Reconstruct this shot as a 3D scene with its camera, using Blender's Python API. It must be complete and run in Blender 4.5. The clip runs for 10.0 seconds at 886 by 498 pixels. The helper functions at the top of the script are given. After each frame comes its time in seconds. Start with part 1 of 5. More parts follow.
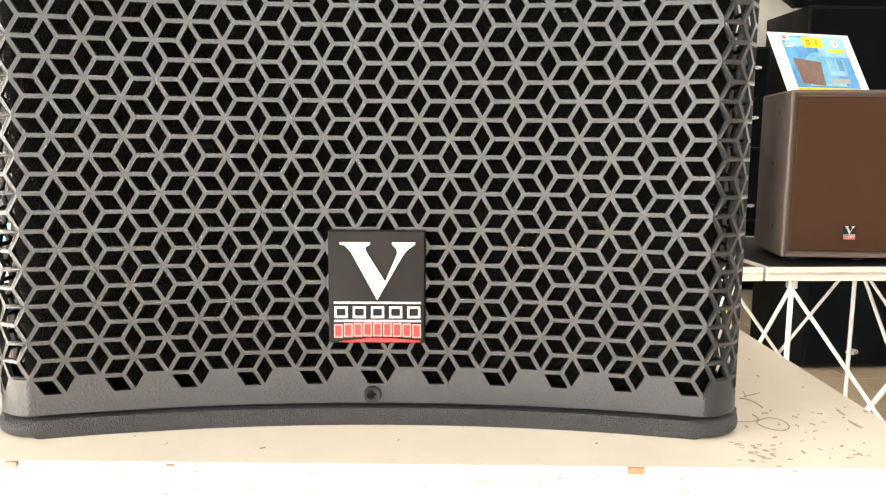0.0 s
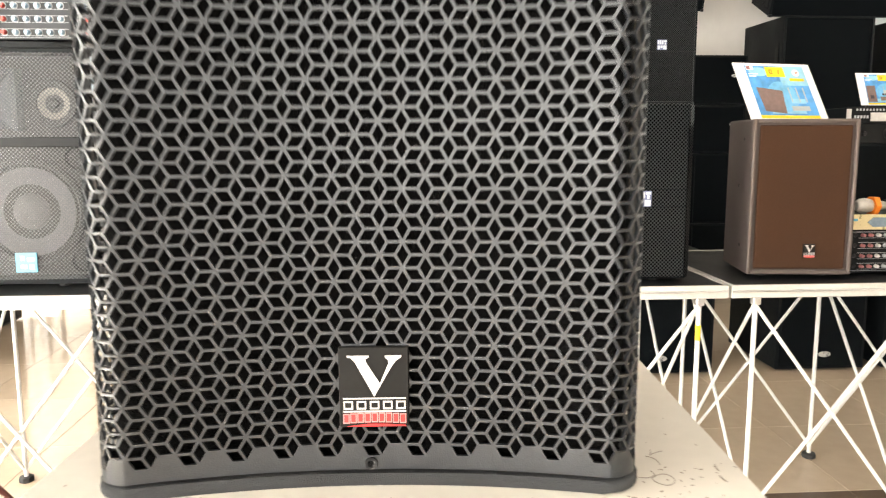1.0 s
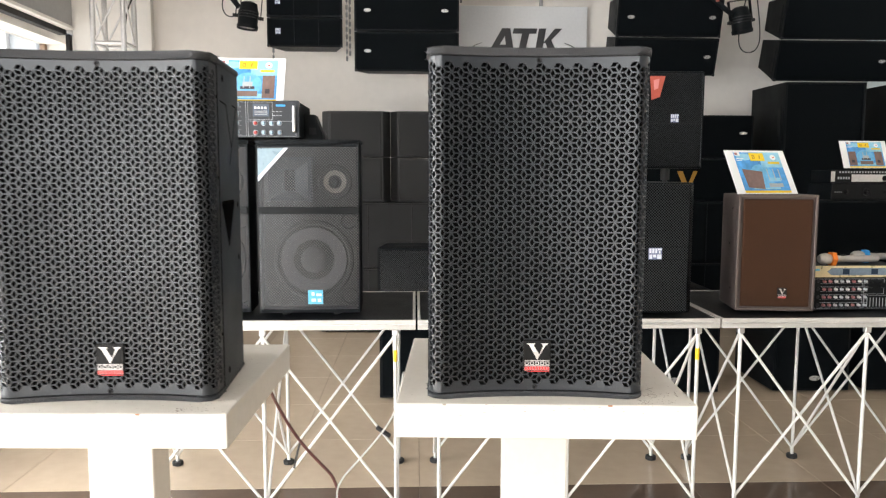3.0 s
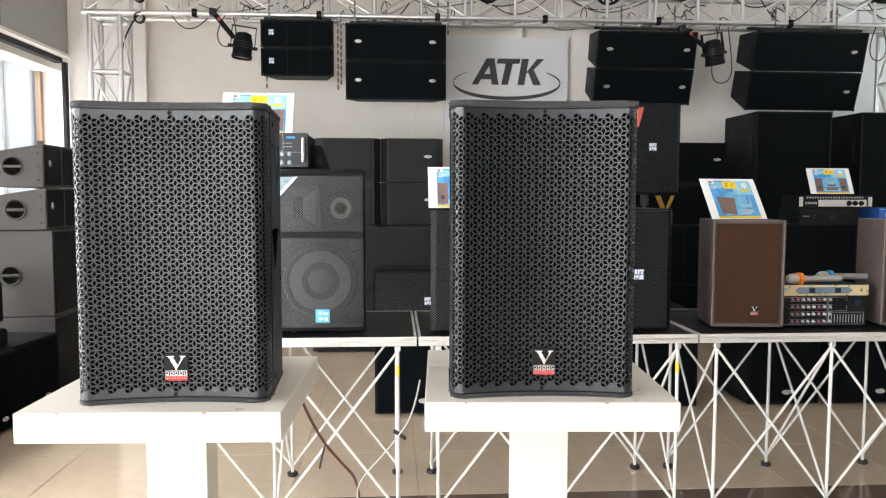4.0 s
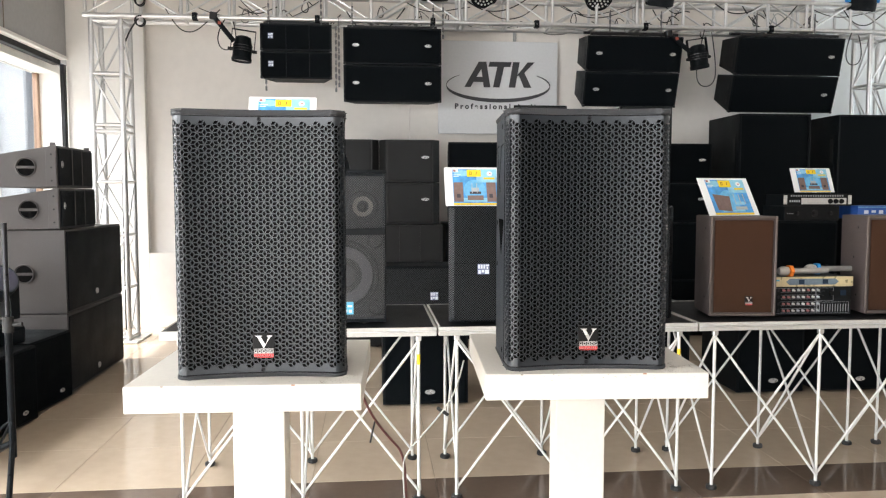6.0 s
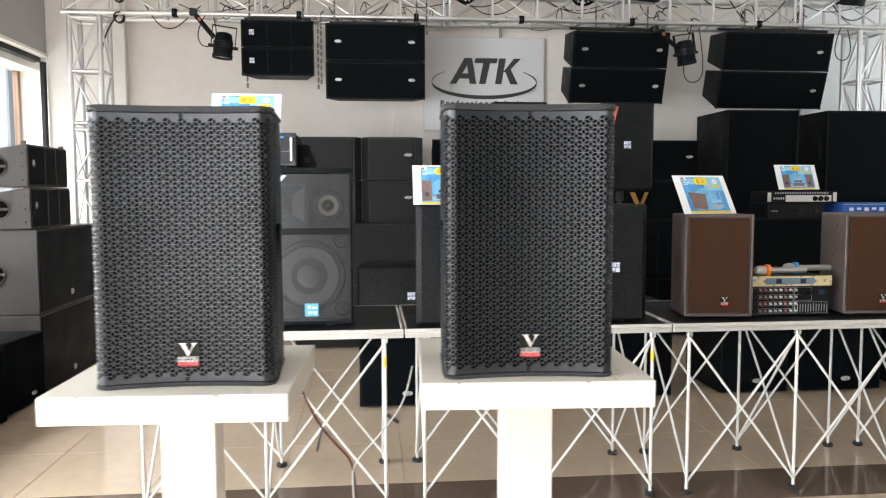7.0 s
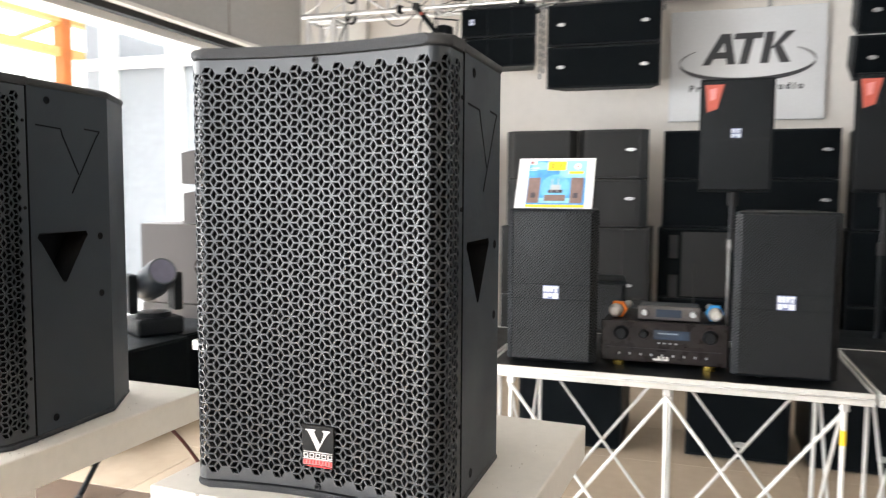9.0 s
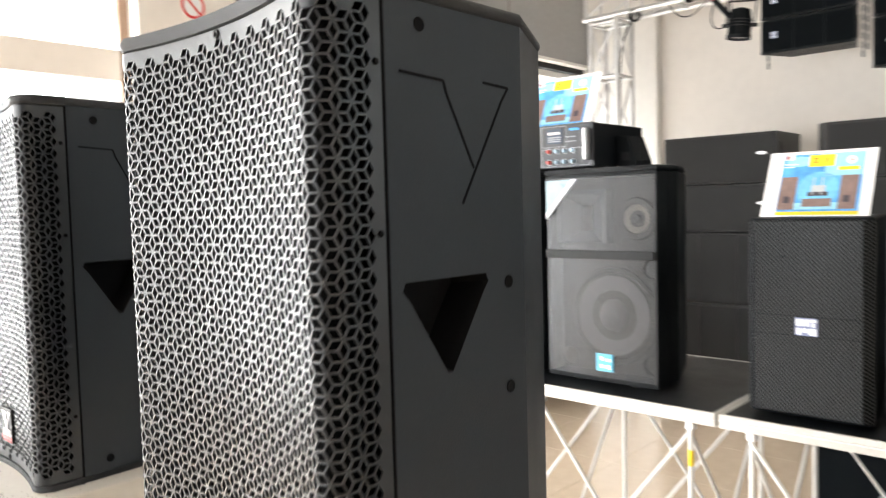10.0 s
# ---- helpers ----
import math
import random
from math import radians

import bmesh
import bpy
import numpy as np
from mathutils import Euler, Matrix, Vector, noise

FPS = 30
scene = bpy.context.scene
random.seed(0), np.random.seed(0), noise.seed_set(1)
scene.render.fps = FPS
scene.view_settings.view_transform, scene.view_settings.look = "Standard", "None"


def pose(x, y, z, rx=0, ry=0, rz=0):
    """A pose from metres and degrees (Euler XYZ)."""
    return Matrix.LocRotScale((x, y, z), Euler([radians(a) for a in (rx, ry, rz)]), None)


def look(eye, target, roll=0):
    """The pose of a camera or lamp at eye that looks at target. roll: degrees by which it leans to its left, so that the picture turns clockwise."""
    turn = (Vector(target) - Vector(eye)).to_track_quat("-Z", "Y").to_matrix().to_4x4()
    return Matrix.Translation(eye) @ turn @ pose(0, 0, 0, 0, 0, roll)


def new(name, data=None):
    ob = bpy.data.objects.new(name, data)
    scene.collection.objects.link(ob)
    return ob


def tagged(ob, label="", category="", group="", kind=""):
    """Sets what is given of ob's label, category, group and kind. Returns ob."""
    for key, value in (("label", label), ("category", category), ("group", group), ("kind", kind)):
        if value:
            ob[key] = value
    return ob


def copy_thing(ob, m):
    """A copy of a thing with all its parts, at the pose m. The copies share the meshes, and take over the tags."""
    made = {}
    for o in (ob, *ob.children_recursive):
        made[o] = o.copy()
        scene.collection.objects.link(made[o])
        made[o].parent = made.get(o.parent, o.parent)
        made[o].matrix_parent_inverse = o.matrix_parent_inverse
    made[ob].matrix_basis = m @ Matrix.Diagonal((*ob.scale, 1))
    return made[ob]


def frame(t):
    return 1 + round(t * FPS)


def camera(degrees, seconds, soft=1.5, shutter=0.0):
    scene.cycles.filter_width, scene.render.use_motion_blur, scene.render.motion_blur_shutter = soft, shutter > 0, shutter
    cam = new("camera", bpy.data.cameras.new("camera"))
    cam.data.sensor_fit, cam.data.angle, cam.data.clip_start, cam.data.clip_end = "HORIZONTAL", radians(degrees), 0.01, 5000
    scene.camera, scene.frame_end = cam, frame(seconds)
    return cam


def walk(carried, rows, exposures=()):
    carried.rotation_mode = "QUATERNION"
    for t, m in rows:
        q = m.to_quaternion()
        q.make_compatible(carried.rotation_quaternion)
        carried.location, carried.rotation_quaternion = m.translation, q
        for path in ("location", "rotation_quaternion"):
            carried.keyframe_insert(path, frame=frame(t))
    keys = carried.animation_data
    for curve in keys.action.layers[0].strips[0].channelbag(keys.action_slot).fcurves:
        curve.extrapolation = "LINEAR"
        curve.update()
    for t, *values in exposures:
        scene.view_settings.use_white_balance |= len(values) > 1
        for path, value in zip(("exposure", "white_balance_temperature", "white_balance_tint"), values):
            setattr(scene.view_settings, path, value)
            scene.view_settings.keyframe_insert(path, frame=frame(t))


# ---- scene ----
cam = camera(61.0, 10.0, 1.2, 0.4)
METRES, EYE, TILT, LEAN, TURN = 3.8, 1.20, 0.0, 0.0, -3.0
ROWS = [
    (0.0, 0.0, 0.0, -0.0004, 0.06, -7.82, -0.41),
    (0.5, 0.0003, -0.0064, 0.0073, -0.58, -7.62, -0.29),
    (1.0, 0.0024, -0.0369, 0.0268, -0.76, -8.08, 0.15),
    (1.5, -0.0142, -0.0982, 0.0462, -1.20, -8.84, 0.41),
    (2.0, -0.0250, -0.154, 0.057, -1.06, -8.5, -0.35),
    (2.5, -0.0282, -0.2166, 0.0636, 0.82, -7.16, -0.5),
    (3.0, -0.0501, -0.2594, 0.069, 0.86, -5.73, -0.13),
    (4.5, -0.0759, -0.3539, 0.0756, -1.22, -3.7, -0.22),
    (5.0, -0.0827, -0.3764, 0.0735, -0.84, -3.57, -0.31),
    (6.5, -0.1361, -0.3768, 0.0724, -3.1, -4.2, 0.11),
    (7.0, -0.084, -0.3568, 0.0739, -2.57, -4.21, 0.16),
    (7.5, -0.0281, -0.3228, 0.0762, -0.2, -3.92, 0.28),
    (8.0, 0.015, -0.256, 0.0775, 2.81, -3.69, 0.55),
    (8.5, 0.0691, -0.1923, 0.0764, 9.66, -3.57, 0.44),
    (9.0, 0.1339, -0.1358, 0.075, 21.34, -4.29, -0.38),
    (9.5, 0.1595, -0.0615, 0.0684, 32.84, -4.72, 0.2),
    (10.0, 0.1773, 0.0051, 0.0749, 45.82, -3.23, 1.52),
]

walk(cam, [(t, pose(0, 0, EYE, TILT, LEAN, TURN) @ pose(METRES * x, METRES * y, METRES * z, 90 + pitch, roll, yaw)) for t, x, y, z, yaw, pitch, roll in ROWS],
     exposures=[(0.0, 1.16, 7450, 10), (0.5, 1.16, 7400, 10), (1.0, 1.16, 7250, 10), (1.5, 0.92, 7000, 10), (2.0, 0.72, 6850, 10), (3.0, 0.42, 6550, 10), (4.5, 0.37, 6400, 10), (6.5, 0.30, 6400, 10), (7.3, 0.36, 6350, 10), (8.3, 0.42, 6300, 10), (9.0, 0.72, 6400, 10), (9.5, 0.90, 6450, 10), (10.0, 0.66, 6600, 10)])

# ---- light ----
world = bpy.data.worlds.new("world")
scene.world = world
world.use_nodes = True
wn = world.node_tree.nodes
sky = wn.new("ShaderNodeTexSky")
sky.sky_type = 'NISHITA'
sky.sun_disc = False
sky.sun_elevation = radians(59)
sky.sun_rotation = radians(-95)
sky.air_density, sky.dust_density = 1.0, 3.0
world.node_tree.links.new(sky.outputs[0], wn["Background"].inputs[0])
wn["Background"].inputs[1].default_value = 0.15

sun = new("sun", bpy.data.lights.new("sun", 'SUN'))
sun.data.energy, sun.data.angle, sun.data.color = 4.0, radians(0.6), (1.0, 0.95, 0.88)
sun.matrix_world = look((-23.0, 3.0, 38.0), (0, 5.0, 0))


def area(name, eye, target, sx, sy, energy, color):
    lamp = new(name, bpy.data.lights.new(name, 'AREA'))
    lamp.data.shape, lamp.data.size, lamp.data.size_y = 'RECTANGLE', sx, sy
    lamp.data.energy, lamp.data.color = energy, color
    lamp.matrix_world = look(eye, target)
    return lamp


area("window_light_left", (-5.4, 2.6, 4.6), (-1.0, 2.6, 0.8), 9.0, 2.4, 800.0, (0.97, 0.99, 1.0))
area("window_light_side", (-4.62, -2.1, 1.5), (0.0, -2.1, 1.4), 8.2, 2.6, 560.0, (0.97, 0.99, 1.0))
area("window_light_front", (-2.2, -5.9, 1.7), (-2.2, 0.0, 1.5), 3.8, 2.8, 140.0, (0.98, 0.99, 1.0))
# added fill lamp, no such window known; brightens the back wall's right end
area("fill_light_right", (7.5, 5.4, 2.3), (5.0, 6.2, 2.2), 2.2, 1.9, 30.0, (0.86, 0.97, 1.0))


# ---- materials ----
def mat(name, col, rough=0.5, metal=0.0, var=0.12, scale=4.0, fine=90.0, bump=0.08, bump_scale=250.0, spec=0.5):
    m = bpy.data.materials.new(name)
    m.use_nodes = True
    n, l = m.node_tree.nodes, m.node_tree.links
    b = n["Principled BSDF"]
    b.inputs["Metallic"].default_value = metal
    b.inputs["Specular IOR Level"].default_value = spec
    tc = n.new("ShaderNodeTexCoord")
    n1, n2, n3 = (n.new("ShaderNodeTexNoise") for _ in range(3))
    for q, sc, de in ((n1, scale, 4.0), (n2, fine, 3.0), (n3, bump_scale, 2.0)):
        q.inputs["Scale"].default_value, q.inputs["Detail"].default_value = sc, de
        l.new(tc.outputs["Object"], q.inputs["Vector"])
    add = n.new("ShaderNodeMath")
    add.operation = 'ADD'
    l.new(n1.outputs[0], add.inputs[0])
    l.new(n2.outputs[0], add.inputs[1])
    mr = n.new("ShaderNodeMapRange")
    mr.inputs[1].default_value, mr.inputs[2].default_value = 0.6, 1.4
    mr.inputs[3].default_value, mr.inputs[4].default_value = 1.0 - var, 1.0 + var
    l.new(add.outputs[0], mr.inputs[0])
    hsv = n.new("ShaderNodeHueSaturation")
    hsv.inputs["Color"].default_value = (*col, 1.0)
    l.new(mr.outputs[0], hsv.inputs["Value"])
    l.new(hsv.outputs[0], b.inputs["Base Color"])
    mr2 = n.new("ShaderNodeMapRange")
    mr2.inputs[1].default_value, mr2.inputs[2].default_value = 0.3, 0.7
    mr2.inputs[3].default_value, mr2.inputs[4].default_value = max(0.02, rough - 0.08), min(1.0, rough + 0.08)
    l.new(n1.outputs[0], mr2.inputs[0])
    l.new(mr2.outputs[0], b.inputs["Roughness"])
    if bump:
        bp = n.new("ShaderNodeBump")
        bp.inputs["Strength"].default_value, bp.inputs["Distance"].default_value = bump, 0.002
        l.new(n3.outputs[0], bp.inputs["Height"])
        l.new(bp.outputs[0], b.inputs["Normal"])
    return m


def perf(name, col, rough, pitch, hole, see=False, metal=0.0):
    """Sheet metal with punched holes; unless see, near-black dots paint the shade inside them."""
    m = mat(name, col, rough, metal, 0.1, 3.0, 60.0, 0.0)
    n, l = m.node_tree.nodes, m.node_tree.links
    b, out = n["Principled BSDF"], n["Material Output"]
    tc = n.new("ShaderNodeTexCoord")
    mp = n.new("ShaderNodeMapping")
    mp.inputs["Rotation"].default_value = (0, radians(45), 0)
    l.new(tc.outputs["Object"], mp.inputs["Vector"])
    sep = n.new("ShaderNodeSeparateXYZ")
    l.new(mp.outputs[0], sep.inputs[0])
    com = n.new("ShaderNodeCombineXYZ")
    l.new(sep.outputs[0], com.inputs[0])
    l.new(sep.outputs[2], com.inputs[1])
    vo = n.new("ShaderNodeTexVoronoi")
    vo.voronoi_dimensions = '2D'
    vo.inputs["Scale"].default_value, vo.inputs["Randomness"].default_value = 1.0 / pitch, 0.0
    l.new(com.outputs[0], vo.inputs["Vector"])
    lt = n.new("ShaderNodeMapRange")
    lt.inputs[1].default_value, lt.inputs[2].default_value = hole - 0.05, hole + 0.05
    lt.inputs[3].default_value, lt.inputs[4].default_value = (1.0, 0.0) if see else (1.0, 0.05)
    l.new(vo.outputs["Distance"], lt.inputs[0])
    mix = n.new("ShaderNodeMixShader")
    if see:
        behind = n.new("ShaderNodeBsdfTransparent")
    else:
        behind = n.new("ShaderNodeBsdfDiffuse")
        behind.inputs[0].default_value = (0.0015, 0.0016, 0.0018, 1)
    l.new(lt.outputs[0], mix.inputs[0])
    l.new(b.outputs[0], mix.inputs[1])
    l.new(behind.outputs[0], mix.inputs[2])
    l.new(mix.outputs[0], out.inputs[0])
    return m


M = dict(
    grille=mat("charcoal_grille_paint", (0.0140, 0.0172, 0.0212), 0.35, 0.0, 0.10, 6, 300, 0.12, 900, 0.75),
    lip=mat("textured_cabinet_paint", (0.033, 0.035, 0.039), 0.5, 0.0, 0.35, 8, 1100, 1.0, 1300),
    cab=mat("charcoal_cabinet_plastic", (0.0145, 0.0208, 0.0285), 0.48, 0.0, 0.10, 5, 240, 0.25, 700),
    foam=mat("black_foam", (0.0036, 0.0035, 0.0036), 0.8, 0.0, 0.9, 30, 900, 1.0, 1100, 0.06),
    # dark: on slots and ports this near-black paints the shade inside
    dark=mat("black_recess", (0.008, 0.008, 0.009), 0.7, 0.0, 0.1, 5, 60, 0.0),
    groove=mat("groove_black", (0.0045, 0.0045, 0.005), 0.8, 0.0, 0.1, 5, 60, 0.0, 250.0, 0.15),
    screw=mat("black_steel", (0.03, 0.03, 0.032), 0.35, 0.7, 0.1, 40, 300, 0.0),
    badge=mat("badge_black", (0.010, 0.0095, 0.0092), 0.5, 0.0, 0.08, 30, 300, 0.0, 250.0, 0.18),
    silver=mat("badge_silver", (0.72, 0.70, 0.68), 0.3, 0.35, 0.05, 40, 400, 0.0),
    red=mat("badge_red", (0.62, 0.03, 0.03), 0.4, 0.0, 0.05, 40, 400, 0.0),
    pink=mat("badge_pink_white", (0.66, 0.26, 0.25), 0.4, 0.0, 0.05, 40, 400, 0.0),
    plinth=mat("cream_white_paint", (0.66, 0.63, 0.575), 0.55, 0.0, 0.05, 3, 60, 0.1, 60),
    scuff=mat("grey_scuff", (0.30, 0.26, 0.22), 0.8, 0.0, 0.4, 30, 200, 0.0),
    chip=mat("bare_wood_chip", (0.33, 0.17, 0.10), 0.8, 0.0, 0.3, 30, 200, 0.0),
    tile=mat("polished_beige_tile", (0.53, 0.425, 0.32), 0.14, 0.0, 0.07, 1.2, 14, 0.0),
    band=mat("polished_brown_tile", (0.135, 0.098, 0.074), 0.12, 0.0, 0.08, 2, 30, 0.0),
    grout=mat("grout", (0.24, 0.19, 0.15), 0.9, 0.0, 0.2, 8, 80, 0.0),
    wall=mat("cream_wall_paint", (0.80, 0.76, 0.71), 0.8, 0.0, 0.04, 0.8, 12, 0.1, 120),
    wallfront=mat("dark_unseen_wall_paint", (0.16, 0.16, 0.165), 0.7, 0.0, 0.06, 0.8, 12, 0.1, 120),
    # walllit: lighter copy of the wall colour, with brighter light put in
    walllit=mat("lit_wall_paint", (0.84, 0.82, 0.78), 0.8, 0.0, 0.04, 0.8, 12, 0.1, 120),
    wallcoollit=mat("cool_lit_wall_paint", (0.84, 0.87, 0.87), 0.75, 0.0, 0.04, 0.8, 12, 0.1, 120),
    ceil=mat("ceiling_paint", (0.70, 0.68, 0.65), 0.9, 0.0, 0.04, 0.8, 12, 0.1, 120),
    soffit=mat("grey_bulkhead_panel", (0.40, 0.40, 0.395), 0.6, 0.0, 0.08, 1.0, 20, 0.05, 100),
    rail=mat("pale_metal_rail", (0.54, 0.53, 0.50), 0.42, 0.1, 0.10, 5, 60, 0.05, 200),
    white=mat("white_enamel", (0.68, 0.67, 0.645), 0.4, 0.0, 0.06, 6, 60, 0.05, 200),
    deck=mat("black_deck_ply", (0.0040, 0.0048, 0.0060), 0.42, 0.0, 0.3, 3, 120, 0.3, 350, 0.3),
    alu=mat("brushed_aluminium", (0.72, 0.72, 0.72), 0.36, 0.9, 0.12, 4, 60, 0.1, 200),
    rubber=mat("black_rubber", (0.015, 0.015, 0.015), 0.7, 0.0, 0.2, 12, 120, 0.2, 300),
    box=mat("black_box_paint", (0.0038, 0.0054, 0.0070), 0.5, 0.0, 0.2, 4, 150, 0.6, 320, 0.15),
    boxgrey=mat("grey_brown_box_paint", (0.062, 0.056, 0.055), 0.5, 0.0, 0.1, 3, 120, 0.5, 320),
    stack=mat("lit_stack_paint", (0.0080, 0.0078, 0.0078), 0.42, 0.0, 0.2, 4, 150, 0.6, 320, 0.4),
    stackclothlit=mat("lit_stack_cloth", (0.0056, 0.0056, 0.0058), 0.5, 0.0, 0.25, 6, 300, 0.5, 800, 0.3),
    chain=mat("grey_steel_chain", (0.16, 0.16, 0.16), 0.4, 0.7, 0.2, 40, 200, 0.0),
    cloth=mat("black_grille_cloth", (0.0024, 0.0038, 0.0050), 0.7, 0.0, 0.25, 6, 300, 0.5, 800, 0.06),
    perf=perf("black_perforated_grille", (0.0215, 0.0245, 0.0280), 0.34, 0.0086, 0.41),
    perfsee=perf("grey_perforated_grille", (0.085, 0.088, 0.092), 0.38, 0.0086, 0.42, True, 0.5),
    cone=mat("grey_paper_cone", (0.075, 0.075, 0.08), 0.6, 0.0, 0.1, 12, 200, 0.3, 500),
    conepale=mat("beige_paper_cone", (0.19, 0.18, 0.155), 0.6, 0.0, 0.12, 14, 200, 0.3, 500),
    surround=mat("black_surround", (0.012, 0.012, 0.012), 0.6, 0.0, 0.1, 12, 200, 0.0),
    brown=mat("brown_grille_cloth", (0.051, 0.0245, 0.0140), 0.9, 0.0, 0.16, 5, 350, 0.7, 900, 0.12),
    brownbox=mat("brown_textured_vinyl", (0.085, 0.066, 0.062), 0.6, 0.0, 0.12, 5, 260, 0.6, 500),
    brownedge=mat("taupe_edge_trim", (0.105, 0.080, 0.070), 0.55, 0.0, 0.1, 8, 200, 0.1),
    label=mat("pale_blue_white_label", (0.72, 0.76, 0.84), 0.35, 0.0, 0.08, 60, 300, 0.0),
    labelblue=mat("cyan_label", (0.10, 0.42, 0.62), 0.35, 0.0, 0.2, 60, 300, 0.0),
    labelgrey=mat("slate_label", (0.16, 0.19, 0.32), 0.4, 0.0, 0.2, 60, 300, 0.0),
    carton=mat("deep_blue_carton", (0.025, 0.10, 0.40), 0.4, 0.0, 0.25, 9, 60, 0.0),
    oval=mat("silver_oval_badge", (0.55, 0.55, 0.55), 0.3, 0.6, 0.1, 60, 300, 0.0),
    paper=mat("white_card", (0.86, 0.87, 0.88), 0.45, 0.0, 0.03, 6, 60, 0.0),
    sky=mat("print_sky_blue", (0.075, 0.33, 0.70), 0.35, 0.0, 0.45, 9, 40, 0.0),
    glowprint=mat("print_soft_blue", (0.15, 0.46, 0.74), 0.35, 0.0, 0.25, 12, 60, 0.0),
    cyan=mat("print_pale_cyan", (0.27, 0.58, 0.76), 0.35, 0.0, 0.2, 12, 60, 0.0),
    yellow=mat("print_yellow", (0.88, 0.62, 0.02), 0.4, 0.0, 0.1, 12, 60, 0.0),
    ink=mat("print_ink", (0.05, 0.04, 0.05), 0.5, 0.0, 0.2, 12, 60, 0.0),
    prbrown=mat("print_brown", (0.20, 0.13, 0.115), 0.4, 0.0, 0.25, 12, 60, 0.0),
    orange=mat("orange_rubber", (0.85, 0.22, 0.02), 0.5, 0.0, 0.1, 20, 100, 0.0),
    blue=mat("blue_rubber", (0.03, 0.30, 0.72), 0.5, 0.0, 0.1, 20, 100, 0.0),
    mesh=mat("mic_mesh", (0.52, 0.50, 0.47), 0.4, 0.5, 0.25, 60, 500, 0.6, 900),
    micgrey=mat("mic_grey", (0.42, 0.40, 0.38), 0.35, 0.4, 0.1, 20, 100, 0.0),
    gold=mat("champagne_panel", (0.70, 0.60, 0.36), 0.3, 0.5, 0.08, 20, 100, 0.0),
    goldfoot=mat("gold_foot", (0.75, 0.52, 0.12), 0.25, 0.9, 0.08, 20, 100, 0.0),
    panel=mat("black_face_panel", (0.006, 0.007, 0.008), 0.4, 0.0, 0.1, 20, 100, 0.0, 250.0, 0.2),
    panelsatin=mat("satin_grey_panel", (0.026, 0.028, 0.031), 0.36, 0.5, 0.1, 20, 100, 0.0),
    panelred=mat("dark_plum_panel", (0.009, 0.0065, 0.0065), 0.3, 0.0, 0.1, 20, 100, 0.0, 250.0, 0.25),
    plum=mat("glossy_maroon_lacquer", (0.060, 0.030, 0.034), 0.2, 0.0, 0.1, 20, 100, 0.0),
    screen=mat("display_glass", (0.02, 0.035, 0.06), 0.12, 0.0, 0.1, 20, 100, 0.0),
    knob=mat("knob_grey", (0.46, 0.48, 0.50), 0.35, 0.2, 0.1, 40, 200, 0.0),
    knobblue=mat("knob_blue_grey", (0.30, 0.42, 0.54), 0.4, 0.0, 0.1, 40, 200, 0.0),
    dots=perf("coarse_black_perforation", (0.024, 0.026, 0.029), 0.35, 0.0075, 0.40),
    knobred=mat("knob_red", (0.50, 0.07, 0.06), 0.4, 0.0, 0.1, 40, 200, 0.0),
    knobpink=mat("knob_dusty_pink", (0.36, 0.14, 0.14), 0.4, 0.0, 0.1, 40, 200, 0.0),
    print=mat("panel_print", (0.45, 0.46, 0.48), 0.5, 0.0, 0.15, 40, 200, 0.0),
    dimglass=mat("grey_blue_display", (0.16, 0.21, 0.26), 0.2, 0.0, 0.2, 20, 100, 0.0),
    sticker=mat("red_orange_sticker", (0.45, 0.09, 0.06), 0.4, 0.0, 0.12, 30, 100, 0.0),
    stickerblue=mat("corner_sticker", (0.20, 0.28, 0.33), 0.3, 0.1, 0.12, 20, 100, 0.0),
    board=mat("brushed_sign_panel", (0.72, 0.73, 0.74), 0.45, 0.15, 0.05, 1.0, 40, 0.05, 60),
    letter=mat("dark_grey_letter", (0.045, 0.045, 0.05), 0.4, 0.0, 0.08, 10, 100, 0.0),
    # steelyellow is paled to put the yard's glare into the colour
    steelyellow=mat("glare_paled_yellow_steel", (0.84, 0.64, 0.24), 0.5, 0.0, 0.1, 3, 40, 0.0),
    steelorange=mat("orange_steel_paint", (0.75, 0.22, 0.05), 0.5, 0.0, 0.1, 3, 40, 0.0),
    render=mat("grey_render", (0.36, 0.38, 0.40), 0.85, 0.0, 0.14, 0.9, 12, 0.2, 60),
    outside=mat("pale_concrete", (0.78, 0.78, 0.76), 0.9, 0.0, 0.12, 0.5, 8, 0.0),
    wire=mat("black_wire", (0.012, 0.012, 0.012), 0.6, 0.0, 0.1, 20, 100, 0.0),
    wirered=mat("dark_red_wire", (0.10, 0.03, 0.025), 0.6, 0.0, 0.1, 20, 100, 0.0),
    wiregrey=mat("pale_wire", (0.45, 0.46, 0.43), 0.6, 0.0, 0.1, 20, 100, 0.0),
    frame=mat("brown_window_frame", (0.30, 0.20, 0.14), 0.4, 0.3, 0.1, 4, 60, 0.0),
    ochre=mat("ochre_paint", (0.30, 0.15, 0.015), 0.6, 0.0, 0.1, 12, 60, 0.0),
    lens=mat("lamp_lens", (0.10, 0.10, 0.14), 0.15, 0.0, 0.1, 20, 100, 0.0),
)
gl = bpy.data.materials.new("window_glass")
gl.use_nodes = True
gb = gl.node_tree.nodes["Principled BSDF"]
gb.inputs["Transmission Weight"].default_value, gb.inputs["Roughness"].default_value, gb.inputs["IOR"].default_value = 1.0, 0.0, 1.1
M["glass"] = gl


